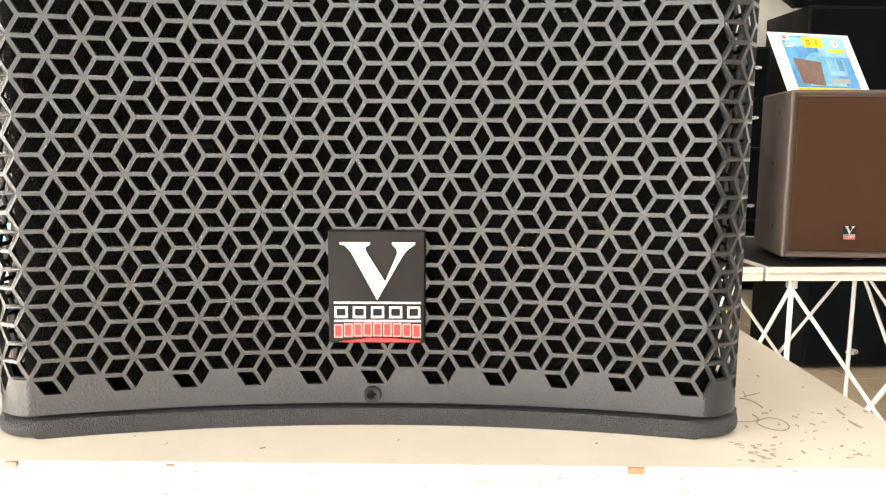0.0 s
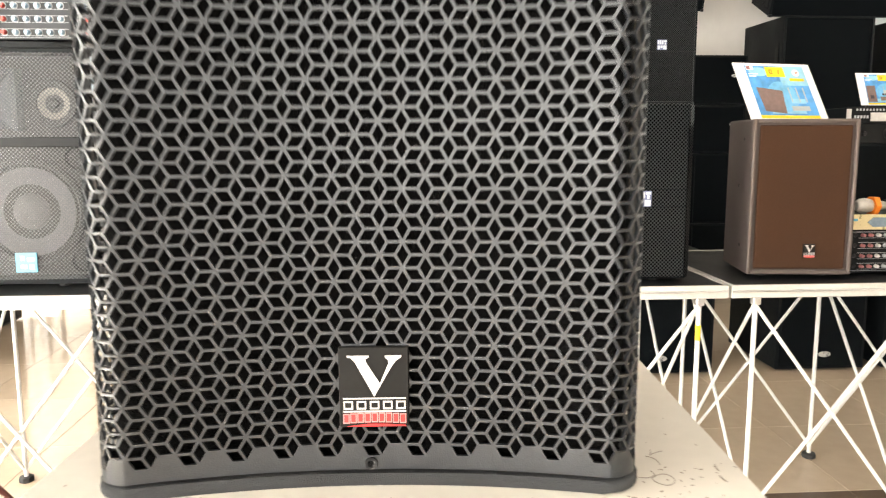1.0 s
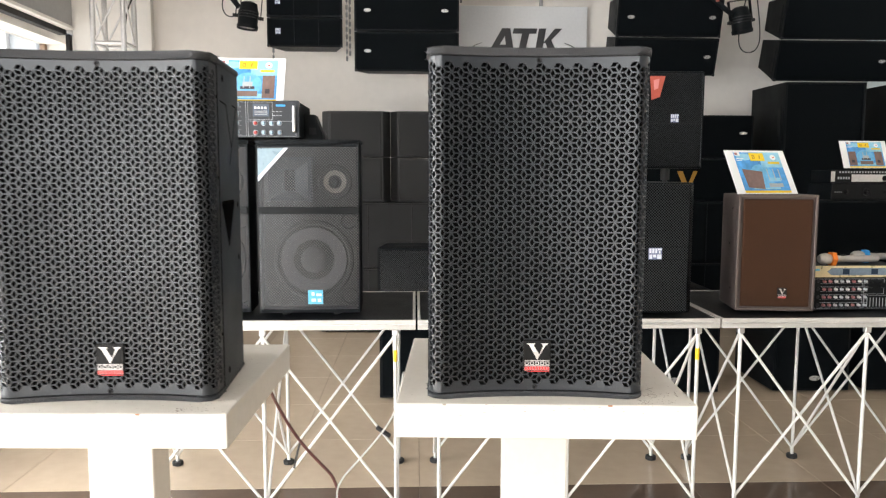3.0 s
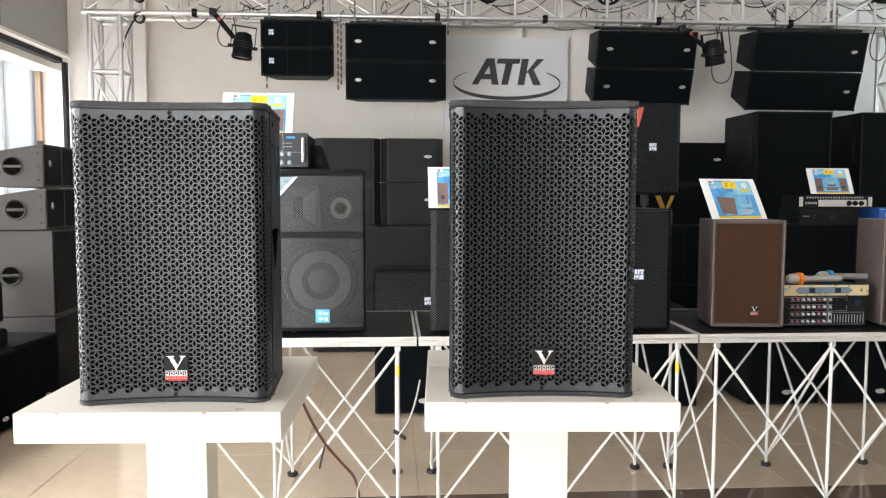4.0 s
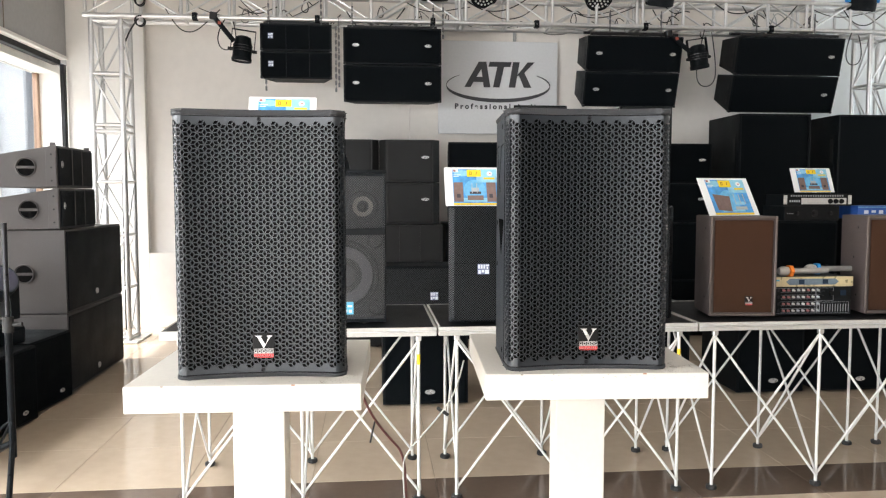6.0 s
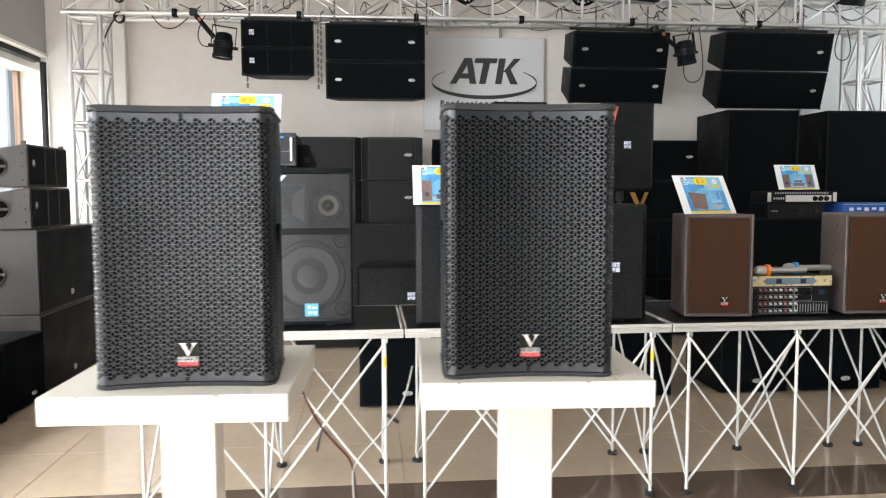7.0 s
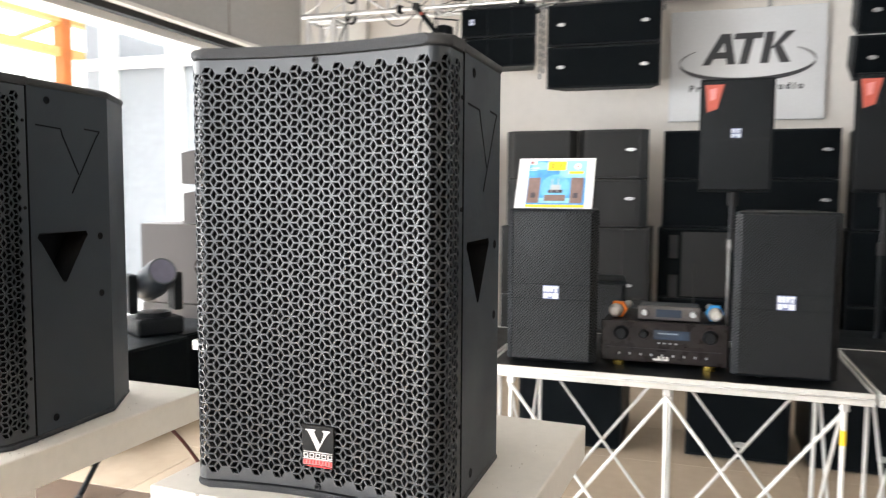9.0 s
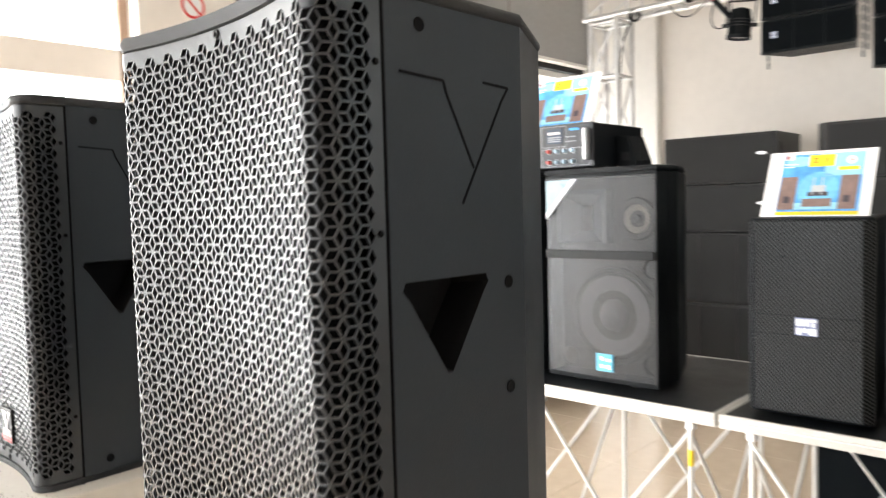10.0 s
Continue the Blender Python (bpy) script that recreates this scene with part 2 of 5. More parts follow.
# ---- builders ----
def bm_box(x0, x1, y0, y1, z0, z1, bev=0.0, seg=1):
    bm = bmesh.new()
    bmesh.ops.create_cube(bm, size=1.0)
    for v in bm.verts:
        v.co = Vector(((x0 + x1) / 2 + v.co.x * (x1 - x0), (y0 + y1) / 2 + v.co.y * (y1 - y0), (z0 + z1) / 2 + v.co.z * (z1 - z0)))
    if bev:
        bmesh.ops.bevel(bm, geom=bm.edges[:], offset=bev, segments=seg, affect='EDGES', profile=0.5)
    return bm


def bm_prism(poly, z0, z1, bev=0.0, seg=2):
    """Plan polygon raised from z0 to z1; bev rounds the top and bottom rims."""
    bm = bmesh.new()
    a = [bm.verts.new((x, y, z0)) for x, y in poly]
    b = [bm.verts.new((x, y, z1)) for x, y in poly]
    n = len(poly)
    lo, hi = bm.faces.new(a[::-1]), bm.faces.new(b)
    for i in range(n):
        bm.faces.new((a[i], a[(i + 1) % n], b[(i + 1) % n], b[i]))
    if bev:
        bmesh.ops.bevel(bm, geom=list(lo.edges) + list(hi.edges), offset=bev, segments=seg, affect='EDGES', profile=0.5)
    bmesh.ops.recalc_face_normals(bm, faces=bm.faces[:])
    return bm


def bm_shape(pts, y0, y1, bev=0.0):
    """Outline in x and z, from depth y0 to y1."""
    bm = bm_prism([(x, z) for x, z in pts], -y1, -y0, bev, 1)
    bm.transform(Matrix(((1, 0, 0, 0), (0, 0, -1, 0), (0, 1, 0, 0), (0, 0, 0, 1))))
    bmesh.ops.recalc_face_normals(bm, faces=bm.faces[:])
    return bm


def bm_tube(p, q, r, n=8):
    p, q = Vector(p), Vector(q)
    bm = bmesh.new()
    bmesh.ops.create_cone(bm, cap_ends=True, segments=n, radius1=r, radius2=r, depth=(q - p).length)
    bm.transform(Matrix.Translation((p + q) / 2) @ (q - p).to_track_quat('Z', 'Y').to_matrix().to_4x4())
    return bm


def bm_lathe(profile, n=24, axis='Y'):
    """Profile of (radius, position) turned round an axis."""
    bm = bmesh.new()
    rings = []
    for r, h in profile:
        ring = []
        for i in range(n):
            a = 2 * math.pi * i / n
            c, s = r * math.cos(a), r * math.sin(a)
            ring.append(bm.verts.new((c, h, s) if axis == 'Y' else ((c, s, h) if axis == 'Z' else (h, c, s))))
        rings.append(ring)
    for a, b in zip(rings, rings[1:]):
        for i in range(n):
            bm.faces.new((a[i], a[(i + 1) % n], b[(i + 1) % n], b[i]))
    bmesh.ops.remove_doubles(bm, verts=bm.verts[:], dist=1e-6)
    bmesh.ops.recalc_face_normals(bm, faces=bm.faces[:])
    return bm


def moved(bm, m):
    bm.transform(m)
    return bm


def joined(bms):
    out = bmesh.new()
    for b in bms:
        me = bpy.data.meshes.new("tmp")
        b.to_mesh(me)
        b.free()
        out.from_mesh(me)
        bpy.data.meshes.remove(me)
    return out


def mesh_of(name, bm, material, smooth=False):
    me = bpy.data.meshes.new(name)
    bm.to_mesh(me)
    bm.free()
    me.materials.append(M[material])
    if smooth:
        me.shade_smooth()
        me.set_sharp_from_angle(angle=radians(40))
    return me


def part(name, bm, material, parent=None, label="", smooth=False):
    ob = new(name, mesh_of(name, bm, material, smooth))
    if parent is not None:
        ob.parent = parent
    if label:
        tagged(ob, label)
    return ob


def piece(name, me, parent, m):
    ob = new(name, me)
    ob.parent = parent
    ob.matrix_basis = m
    return ob


def thing(name, label, category, m, group=""):
    ob = new(name)
    ob.empty_display_size = 0.05
    ob.matrix_basis = m
    return tagged(ob, label, category, group)


def structure(name, bm, material, label, category):
    return tagged(part(name, bm, material), label, category, kind="structure")


def wire(name, pts, r, material, label, category="cable"):
    cu = bpy.data.curves.new(name, 'CURVE')
    cu.dimensions, cu.bevel_depth, cu.bevel_resolution, cu.resolution_u = '3D', r, 2, 6
    sp = cu.splines.new('NURBS')
    sp.points.add(len(pts) - 1)
    for p, c in zip(sp.points, pts):
        p.co = (*c, 1.0)
    sp.use_endpoint_u, sp.order_u = True, 3
    cu.materials.append(M[material])
    return tagged(new(name, cu), label, category)


# ---- the room ----
def joined_boxes(rows_):
    return joined([bm_box(*r) for r in rows_])


WALL_L, WALL_B, CEIL = -3.84, 7.27, 4.7
DECK = 0.85
structure("ground", bm_box(-400, 400, -400, 400, -0.30, -0.12), "outside", "pale concrete ground outside the showroom", "ground")
floor = structure("floor", bm_box(-4.35, 7.6, -6.2, 7.62, -0.12, -0.004), "grout", "polished beige tiled showroom floor with a brown band", "floor")
structure("ceiling", bm_box(-4.35, 7.8, -6.3, 7.8, CEIL, CEIL + 0.15), "ceil", "plain white showroom ceiling", "ceiling")

structure("wall_back", bm_box(WALL_L, 7.8, WALL_B + 0.09, 7.8, 0, CEIL), "wall", "cream painted back wall with a recessed panel", "wall")
structure("wall_back_dado", bm_box(-3.02, 7.6, WALL_B, WALL_B + 0.09, 0, 0.84, 0.004), "wall", "cream painted lower ledge of the back wall", "wall")
structure("pilaster_1", bm_box(WALL_L, -3.02, WALL_B, WALL_B + 0.09, 0, CEIL, 0.004), "walllit", "corner pilaster of the back wall in the lit wall tone", "wall")
structure("pilaster_2", bm_box(-0.10, 1.92, WALL_B + 0.03, WALL_B + 0.09, 0.84, CEIL, 0.004), "wall", "cream painted pilaster behind the sign", "wall")
# the cool daylight on this stretch of wall is put into its colour
structure("pilaster_3", bm_box(4.75, 7.6, WALL_B + 0.02, WALL_B + 0.09, 0.84, CEIL, 0.004), "wallcoollit", "back wall pilaster with cool daylight put into its colour", "wall")
structure("trim_beam", bm_box(-0.10, 1.92, WALL_B - 0.02, WALL_B + 0.03, 3.36, 3.48, 0.004), "walllit", "white cornice strip above the sign", "trim")
structure("trim_joint", bm_box(1.10, 1.13, WALL_B - 0.022, WALL_B + 0.03, 3.25, 3.358, 0.002), "soffit", "grey vertical joint strip above the sign", "trim")
# unseen wall; its opening is made up to let the right fill lamp in
structure("wall_right", joined_boxes([(7.6, 7.8, -6.2, 4.3, 0, CEIL), (7.6, 7.8, 6.5, 7.8, 0, CEIL), (7.6, 7.8, 4.3, 6.5, 0, 1.3), (7.6, 7.8, 4.3, 6.5, 3.3, CEIL)]), "wall", "unseen cream side wall with an opening added for fill light", "wall")
structure("baseboard", bm_box(-3.84, 7.6, WALL_B - 0.012, WALL_B, 0, 0.10, 0.002), "walllit", "pale skirting along the back wall", "baseboard")

# the open shop front along the left side
structure("bulkhead", bm_box(-4.05, WALL_L - 0.001, -6.2, 7.8, 2.99, CEIL), "soffit", "grey panelled bulkhead over the shop front", "bulkhead")
structure("bulkhead_joint", bm_box(WALL_L, WALL_L + 0.004, 5.86, 5.870, 2.99, CEIL), "grout", "thin panel joint on the grey bulkhead", "trim")
structure("bulkhead_trim", bm_box(-4.02, WALL_L + 0.02, -6.2, WALL_B, 2.955, 2.989, 0.003), "walllit", "white edge strip below the bulkhead", "trim")
structure("shutter_slot", bm_box(-3.98, -3.90, -6.2, WALL_B, 2.90, 2.954), "dark", "dark roller shutter slot over the shop front", "shutter")
structure("lintel", bm_box(-4.35, -4.06, -6.2, 7.62, 2.86, CEIL), "walllit", "white outer lintel over the shop front", "lintel")
structure("wall_left_return", bm_box(-4.35, WALL_L - 0.001, 7.62, 7.8, 0, 2.95), "walllit", "white return wall beside the shop front", "wall")
structure("shutter_guide", bm_box(-3.885, WALL_L - 0.002, 7.20, 7.268, 0, 2.90, 0.004), "dark", "dark vertical roller shutter guide", "shutter")
structure("pier_left", bm_box(-4.35, WALL_L, 2.16, 2.86, 0, 2.954, 0.006), "wall", "cream painted pier of the shop front", "wall")
structure("pier_left_2", bm_box(-4.35, WALL_L, -3.2, -2.5, 0, 2.954, 0.006), "wall", "cream painted pier of the shop front", "wall")


def window(name, y0, y1, transom, x=-4.30):
    w = thing(name, "tall shop window in a brown metal frame", "window", pose(x, 0, 0))
    w["kind"] = "structure"
    for y in (y0 + 0.03, y1 - 0.03):
        part("window_frame", bm_box(-0.03, 0.03, y - 0.03, y + 0.03, 0, 2.86, 0.004), "frame", w)
    part("window_sill", bm_box(-0.04, 0.04, y0 + 0.06, y1 - 0.06, 0.0, 0.06, 0.004), "frame", w)
    if transom:
        part("transom", bm_box(-0.03, 0.03, y0 + 0.06, y1 - 0.06, 2.31, 2.50, 0.004), "wall", w, "pale painted transom rail")
    pane = part("pane", bm_box(-0.004, 0.004, y0 + 0.06, y1 - 0.06, 0.06, 2.31 if transom else 2.86), "glass", w)
    pane.visible_shadow = False


window("window_1", 2.86, 7.62, False)
window("window_2", -2.5, 2.16, True, -4.0)

notice = thing("round_notice", "round red-ringed prohibition notice on the cream pier", "notice", pose(WALL_L + 0.001, 2.53, 2.82, 0, 0, 90))
part("disc", bm_lathe([(0.0, -0.0020), (0.085, -0.0020), (0.085, 0.0)], 28, 'Y'), "paper", notice)
part("ring", bm_lathe([(0.066, -0.0021), (0.066, -0.0036), (0.084, -0.0036), (0.084, -0.0021)], 28, 'Y'), "red", notice)
part("bar", moved(bm_box(-0.066, 0.066, -0.0034, -0.0021, -0.008, 0.008), pose(0, 0, 0, 0, 45, 0)), "red", notice)

# unseen walls, made dark so the loudspeaker grilles reflect less light
structure("wall_front_low", bm_box(-4.35, 7.6, -6.3, -6.2, 0, 0.25), "wallfront", "unseen wall below the shop front behind, darkened to dim reflections", "wall")
structure("wall_front_high", bm_box(-4.35, 7.6, -6.3, -6.2, 3.15, CEIL), "wallfront", "unseen wall above the shop front behind, darkened to dim reflections", "wall")
structure("wall_front_side", bm_box(-0.25, 7.6, -6.3, -6.2, 0.25, 3.15), "wallfront", "unseen wall beside the shop front behind, darkened to dim reflections", "wall")

# outside: a yellow steel gantry and a pale building across the yard
gantry = thing("steel_gantry", "yellow and orange painted steel frame in the bright yard", "gantry", pose(-9.5, 9.5, -0.12))
for y in (-3.4, 0.0, 3.2):
    part("post", bm_box(-0.10, 0.10, y - 0.10, y + 0.10, 0, 5.2, 0.01), "steelorange" if y < 1 else "steelyellow", gantry)
part("beam", bm_box(-0.08, 0.08, -3.5, 6, 4.35, 4.62, 0.01), "steelyellow", gantry)
part("beam", bm_box(-0.06, 0.06, -3.5, 6, 3.80, 3.95, 0.01), "steelyellow", gantry)
for k in range(4):
    part("brace", bm_tube((0, -3 + 2 * k, 3.9), (0, -2 + 2 * k, 4.4), 0.04, 6), "steelyellow", gantry)
neighbour = thing("neighbour_building", "pale grey rendered building close outside the shop window", "building", pose(-6.6, 8.6, -0.12))
part("wall", bm_box(-1.6, 1.75, 0.0, 3.0, 0, 6.5, 0.02), "render", neighbour)
for x in (-1.1, 0.05, 1.28):
    part("pier", bm_box(x - 0.14, x + 0.14, -0.10, -0.001, 0, 6.5, 0.01), "outside", neighbour)
part("ledge", bm_box(-1.6, 1.75, -0.14, -0.001, 3.35, 3.50, 0.01), "outside", neighbour).location.y = -0.101
# glowing sheet added for the overexposed distance; it also lights the room
glow = bpy.data.materials.new("glowing_hazy_distance")
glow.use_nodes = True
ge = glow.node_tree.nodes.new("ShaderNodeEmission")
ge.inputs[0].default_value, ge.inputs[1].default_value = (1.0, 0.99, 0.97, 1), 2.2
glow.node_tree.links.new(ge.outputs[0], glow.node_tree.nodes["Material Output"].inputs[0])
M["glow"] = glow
structure("backdrop", bm_box(-60.5, -60, -140, 150, -0.12, 45), "glow", "glowing sheet standing in for hazy daylight beyond the yard", "backdrop")


# ---- showroom truss ----
def truss_beam(name, label, m, length, size, step):
    """Box truss along its own x axis, from 0 to length; y and z from 0 to size."""
    t = thing(name, label, "truss", m)
    r, rb = 0.025, 0.0105
    chord = mesh_of("chord", bm_tube((0, 0, 0), (length, 0, 0), r, 12), "alu", True)
    for y in (0, size):
        for z in (0, size):
            piece("chord", chord, t, pose(0, y, z))
    n = int(round(length / step))
    stp = length / n
    diag = math.hypot(stp, size)
    brace = mesh_of("brace", bm_tube((0, 0, 0), (diag, 0, 0), rb, 8), "alu", True)
    strut = mesh_of("strut", bm_tube((0, 0, 0), (0, 0, size), 0.0165, 10), "alu", True)
    a = math.degrees(math.atan2(size, stp))
    for i in range(n):
        up = i % 2 == 0
        for y in (0, size):
            piece("brace", brace, t, pose(i * stp, y, 0 if up else size, 0, -a if up else a, 0))
        for z in (0, size):
            piece("brace", brace, t, pose(i * stp, 0 if up else size, z, 0, 0, a if up else -a))
        for x in ([0.02] if i == 0 else [i * stp - 0.032, i * stp + 0.032] if i % 4 == 0 else [i * stp]) + ([length - 0.02] if i == n - 1 else []):
            for y in (0, size):
                piece("strut", strut, t, pose(x, y, 0))
            for z in (0, size):
                piece("strut", strut, t, pose(x, 0, z, -90, 0, 0))
    return t


TB = 3.25
truss_beam("truss_tower", "upright aluminium box truss tower beside the window", pose(-2.985, 6.40, 0.02, 0, -90, 0), TB - 0.05, 0.285, 0.53)
truss_beam("truss_tower", "upright aluminium box truss tower at the stage end", pose(5.150, 6.40, 0.02, 0, -90, 0), TB - 0.05, 0.285, 0.53)
truss_beam("truss_beam", "long aluminium box truss beam under the ceiling", pose(-3.34, 6.40, TB), 8.9, 0.285, 0.48)
for x in (-3.13, 5.01):
    bp = thing("truss_base_plate", "flat aluminium foot plate under a truss tower", "base plate", pose(x, 6.545, 0))
    part("plate", bm_box(-0.25, 0.25, -0.25, 0.25, 0.0, 0.02, 0.004), "alu", bp)


# ---- the two display loudspeakers ----
W2, RC, SAG, PHI, CHL = 0.175, 0.024, 0.022, radians(89), 0.0440


def plan_point(s):
    """Point of the plan outline at run s from the middle of the front, towards +x, and its outward normal."""
    k, s = (1, s) if s >= 0 else (-1, -s)
    if s <= W2:
        t = s / W2
        p = (s, SAG * (1 - t * t))
        nrm = Vector((-1.2 * SAG * s / W2 ** 2, -1)).normalized()
    else:
        a = min((s - W2) / RC, PHI)
        d = max(0.0, s - W2 - RC * PHI)
        p = (W2 + RC * math.sin(a) + d * math.cos(PHI), RC * (1 - math.cos(a)) + d * math.sin(PHI))
        nrm = Vector((math.sin(a), -math.cos(a)))
    return Vector((k * p[0], p[1])), Vector((k * nrm.x, nrm.y))


S_END = W2 + RC * PHI + CHL
X_END, Y_END = plan_point(S_END)[0]
H_SPK, Z_LO, Z_HI = 0.645, 0.0165, 0.6285
V_LO, V_HI = 0.0262, 0.6215


def grille_mesh():
    """A sheet pierced by lozenges in threes, wrapped round the front of the cabinet."""
    a, bar, thick = 0.01105, 0.00108, 0.0022
    bm = bmesh.new()
    cache = {}

    def vert(u, v, layer):
        u, v = min(max(u, -S_END), S_END), min(max(v, Z_LO), Z_HI)
        key = (round(u, 5), round(v, 5), layer)
        if key not in cache:
            p, nrm = plan_point(u)
            q = p - nrm * (thick * layer)
            cache[key] = bm.verts.new((q.x, q.y, v))
        return cache[key]

    def face(vs):
        if len(set(vs)) >= 3:
            seen = []
            for w in vs:
                if w not in seen:
                    seen.append(w)
            try:
                bm.faces.new(seen)
            except ValueError:
                pass

    h = a * math.sqrt(3) / 2
    cols, rows_ = int(S_END / (1.5 * a)) + 2, int(0.64 / (2 * h)) + 5
    ring = [Vector((a * math.cos(math.radians(60 * k)), a * math.sin(math.radians(60 * k)))) for k in range(6)]
    for i in range(-cols, cols + 1):
        for j in range(rows_):
            c = Vector((1.5 * a * i - 0.25 * a, V_LO - 4 * h + 2 * h * (j + (0.5 if i % 2 else 0.0))))
            for k in (0, 2, 4):
                # the hexagon round c splits into three lozenges that meet at c
                quad = [c, c + ring[k], c + ring[(k + 1) % 6], c + ring[(k + 2) % 6]]
                mid = (quad[0] + quad[2]) / 2
                lo, hi = min(p.y for p in quad) - (0.9 * h if k == 4 else 0), max(p.y for p in quad) + (0.9 * h if k == 0 else 0)
                solid = abs(mid.x) > S_END - 0.013 or lo < V_LO - 1e-4 or hi > V_HI
                outer = [vert(p.x, p.y, 0) for p in quad]
                if solid:
                    # the plain margin follows the curve in small facets
                    n_ = 5
                    g = [[quad[0] + (quad[1] - quad[0]) * (ia / n_) + (quad[3] - quad[0]) * (ib / n_) for ib in range(n_ + 1)] for ia in range(n_ + 1)]
                    for ia in range(n_):
                        for ib in range(n_):
                            face([vert(p.x, p.y, 0) for p in (g[ia][ib], g[ia + 1][ib], g[ia + 1][ib + 1], g[ia][ib + 1])])
                    continue
                inset = []
                for n_ in range(4):
                    p, q, r = quad[n_ - 1], quad[n_], quad[(n_ + 1) % 4]
                    d1, d2 = (q - p).normalized(), (r - q).normalized()
                    sn = abs(d1.x * d2.y - d1.y * d2.x)
                    inset.append(q + (d2 - d1) * (bar / sn))
                top = [bm.verts.new((*(plan_point(p.x)[0]), p.y)) for p in inset]
                low = []
                for p in inset:
                    pp, nn = plan_point(p.x)
                    qq = pp - nn * thick
                    low.append(bm.verts.new((qq.x, qq.y, p.y)))
                for n_ in range(4):
                    m_ = (n_ + 1) % 4
                    face([outer[n_], outer[m_], top[m_], top[n_]])
                    face([top[n_], top[m_], low[m_], low[n_]])
    bmesh.ops.recalc_face_normals(bm, faces=bm.faces[:])
    return bm


def outline(grow, back=True):
    """Closed plan outline, pushed outwards by grow."""
    s0 = S_END
    right = []
    for i in range(61):
        p, nrm = plan_point(s0 * i / 60)
        right.append((p.x + nrm.x * grow, p.y + nrm.y * grow))
    right += [(X_END + 0.001 + grow, Y_END + 0.004), (0.194 + grow, 0.268), (0.125 + grow * 0.6, 0.390 + grow * 0.5)]
    left = [(-x, y) for x, y in right[1:]][::-1]
    return left + right


def v_stroke(name, pts, w, d, sx, parent):
    """A raised black strip of width w painting an engraved groove's shade, along points of y and z on the side at x."""
    bms = []
    for (y0, z0), (y1, z1) in zip(pts, pts[1:]):
        L = math.hypot(y1 - y0, z1 - z0)
        b = bm_box(-d, d, 0, L, -w / 2, w / 2)
        b.transform(pose(0, y0, z0, math.degrees(math.atan2(z1 - z0, y1 - y0)), 0, 0))
        bms.append(b)
    for b in bms:
        for w_ in b.verts:
            w_.co.x += sx(w_.co.y)
    return part(name, joined(bms), "groove", parent)


def badge(parent, s, y):
    """Black plate with a silver mark, hollow bars for its words and a red foot."""
    b = part("badge", bm_box(-0.0245 * s, 0.0245 * s, y - 0.004, y, 0, 0.058 * s, 0.0008 * s), "badge", parent, "black badge with silver mark and red band")
    f, g = y - 0.0048, y - 0.003

    def frame_of(x0, x1, z0, z1, t):
        return joined([bm_box(x0, x1, f, g, z0, z0 + t), bm_box(x0, x1, f, g, z1 - t, z1), bm_box(x0, x0 + t, f, g, z0 + t, z1 - t), bm_box(x1 - t, x1, f, g, z0 + t, z1 - t)])
    v = [(-0.0185, 0.0520), (-0.0033, 0.0520), (-0.0033, 0.0510), (-0.0059, 0.0495), (-0.0052, 0.0471), (0.0042, 0.0320), (0.0103, 0.0462), (0.0100, 0.0489), (0.0078, 0.0509), (0.0078, 0.0520),
         (0.0194, 0.0520), (0.0194, 0.0510), (0.0154, 0.0482), (0.0127, 0.0446), (0.0002, 0.0226), (-0.0130, 0.0473), (-0.0160, 0.0506), (-0.0185, 0.0510)]
    part("mark", bm_shape([(x * s, z * s) for x, z in v], f, g), "silver", b)
    for z in (0.0207, 0.0113):
        part("line", bm_box(-0.0218 * s, 0.0223 * s, f, g, z * s, (z + 0.0009) * s), "silver", b)
    for k in range(5):
        x = (-0.0214 + 0.0092 * k) * s
        part("bar", frame_of(x, x + 0.0066 * s, 0.0133 * s, 0.0192 * s, 0.0010 * s), "silver", b)
    for k in range(9):
        x, z = (-0.0218 + 0.00497 * k) * s, (0.0030 + 0.00005 * (k - 4) ** 2 * -1 + 0.0008) * s
        bar = part("bar", frame_of(x, x + 0.0044 * s, z, z + 0.0070 * s, 0.0006 * s), "pink", b)
        part("fill", bm_box(x + 0.0008 * s, x + 0.0036 * s, f + 0.0002, g, z + 0.0008 * s, z + 0.0062 * s), "red", bar)
    part("band", bm_shape([(-0.0195 * s, 0.0008 * s), (0.0222 * s, 0.0008 * s), (0.0222 * s, 0.0014 * s), (0.008 * s, 0.0026 * s), (-0.004 * s, 0.0027 * s)], f, g), "red", b)
    return b


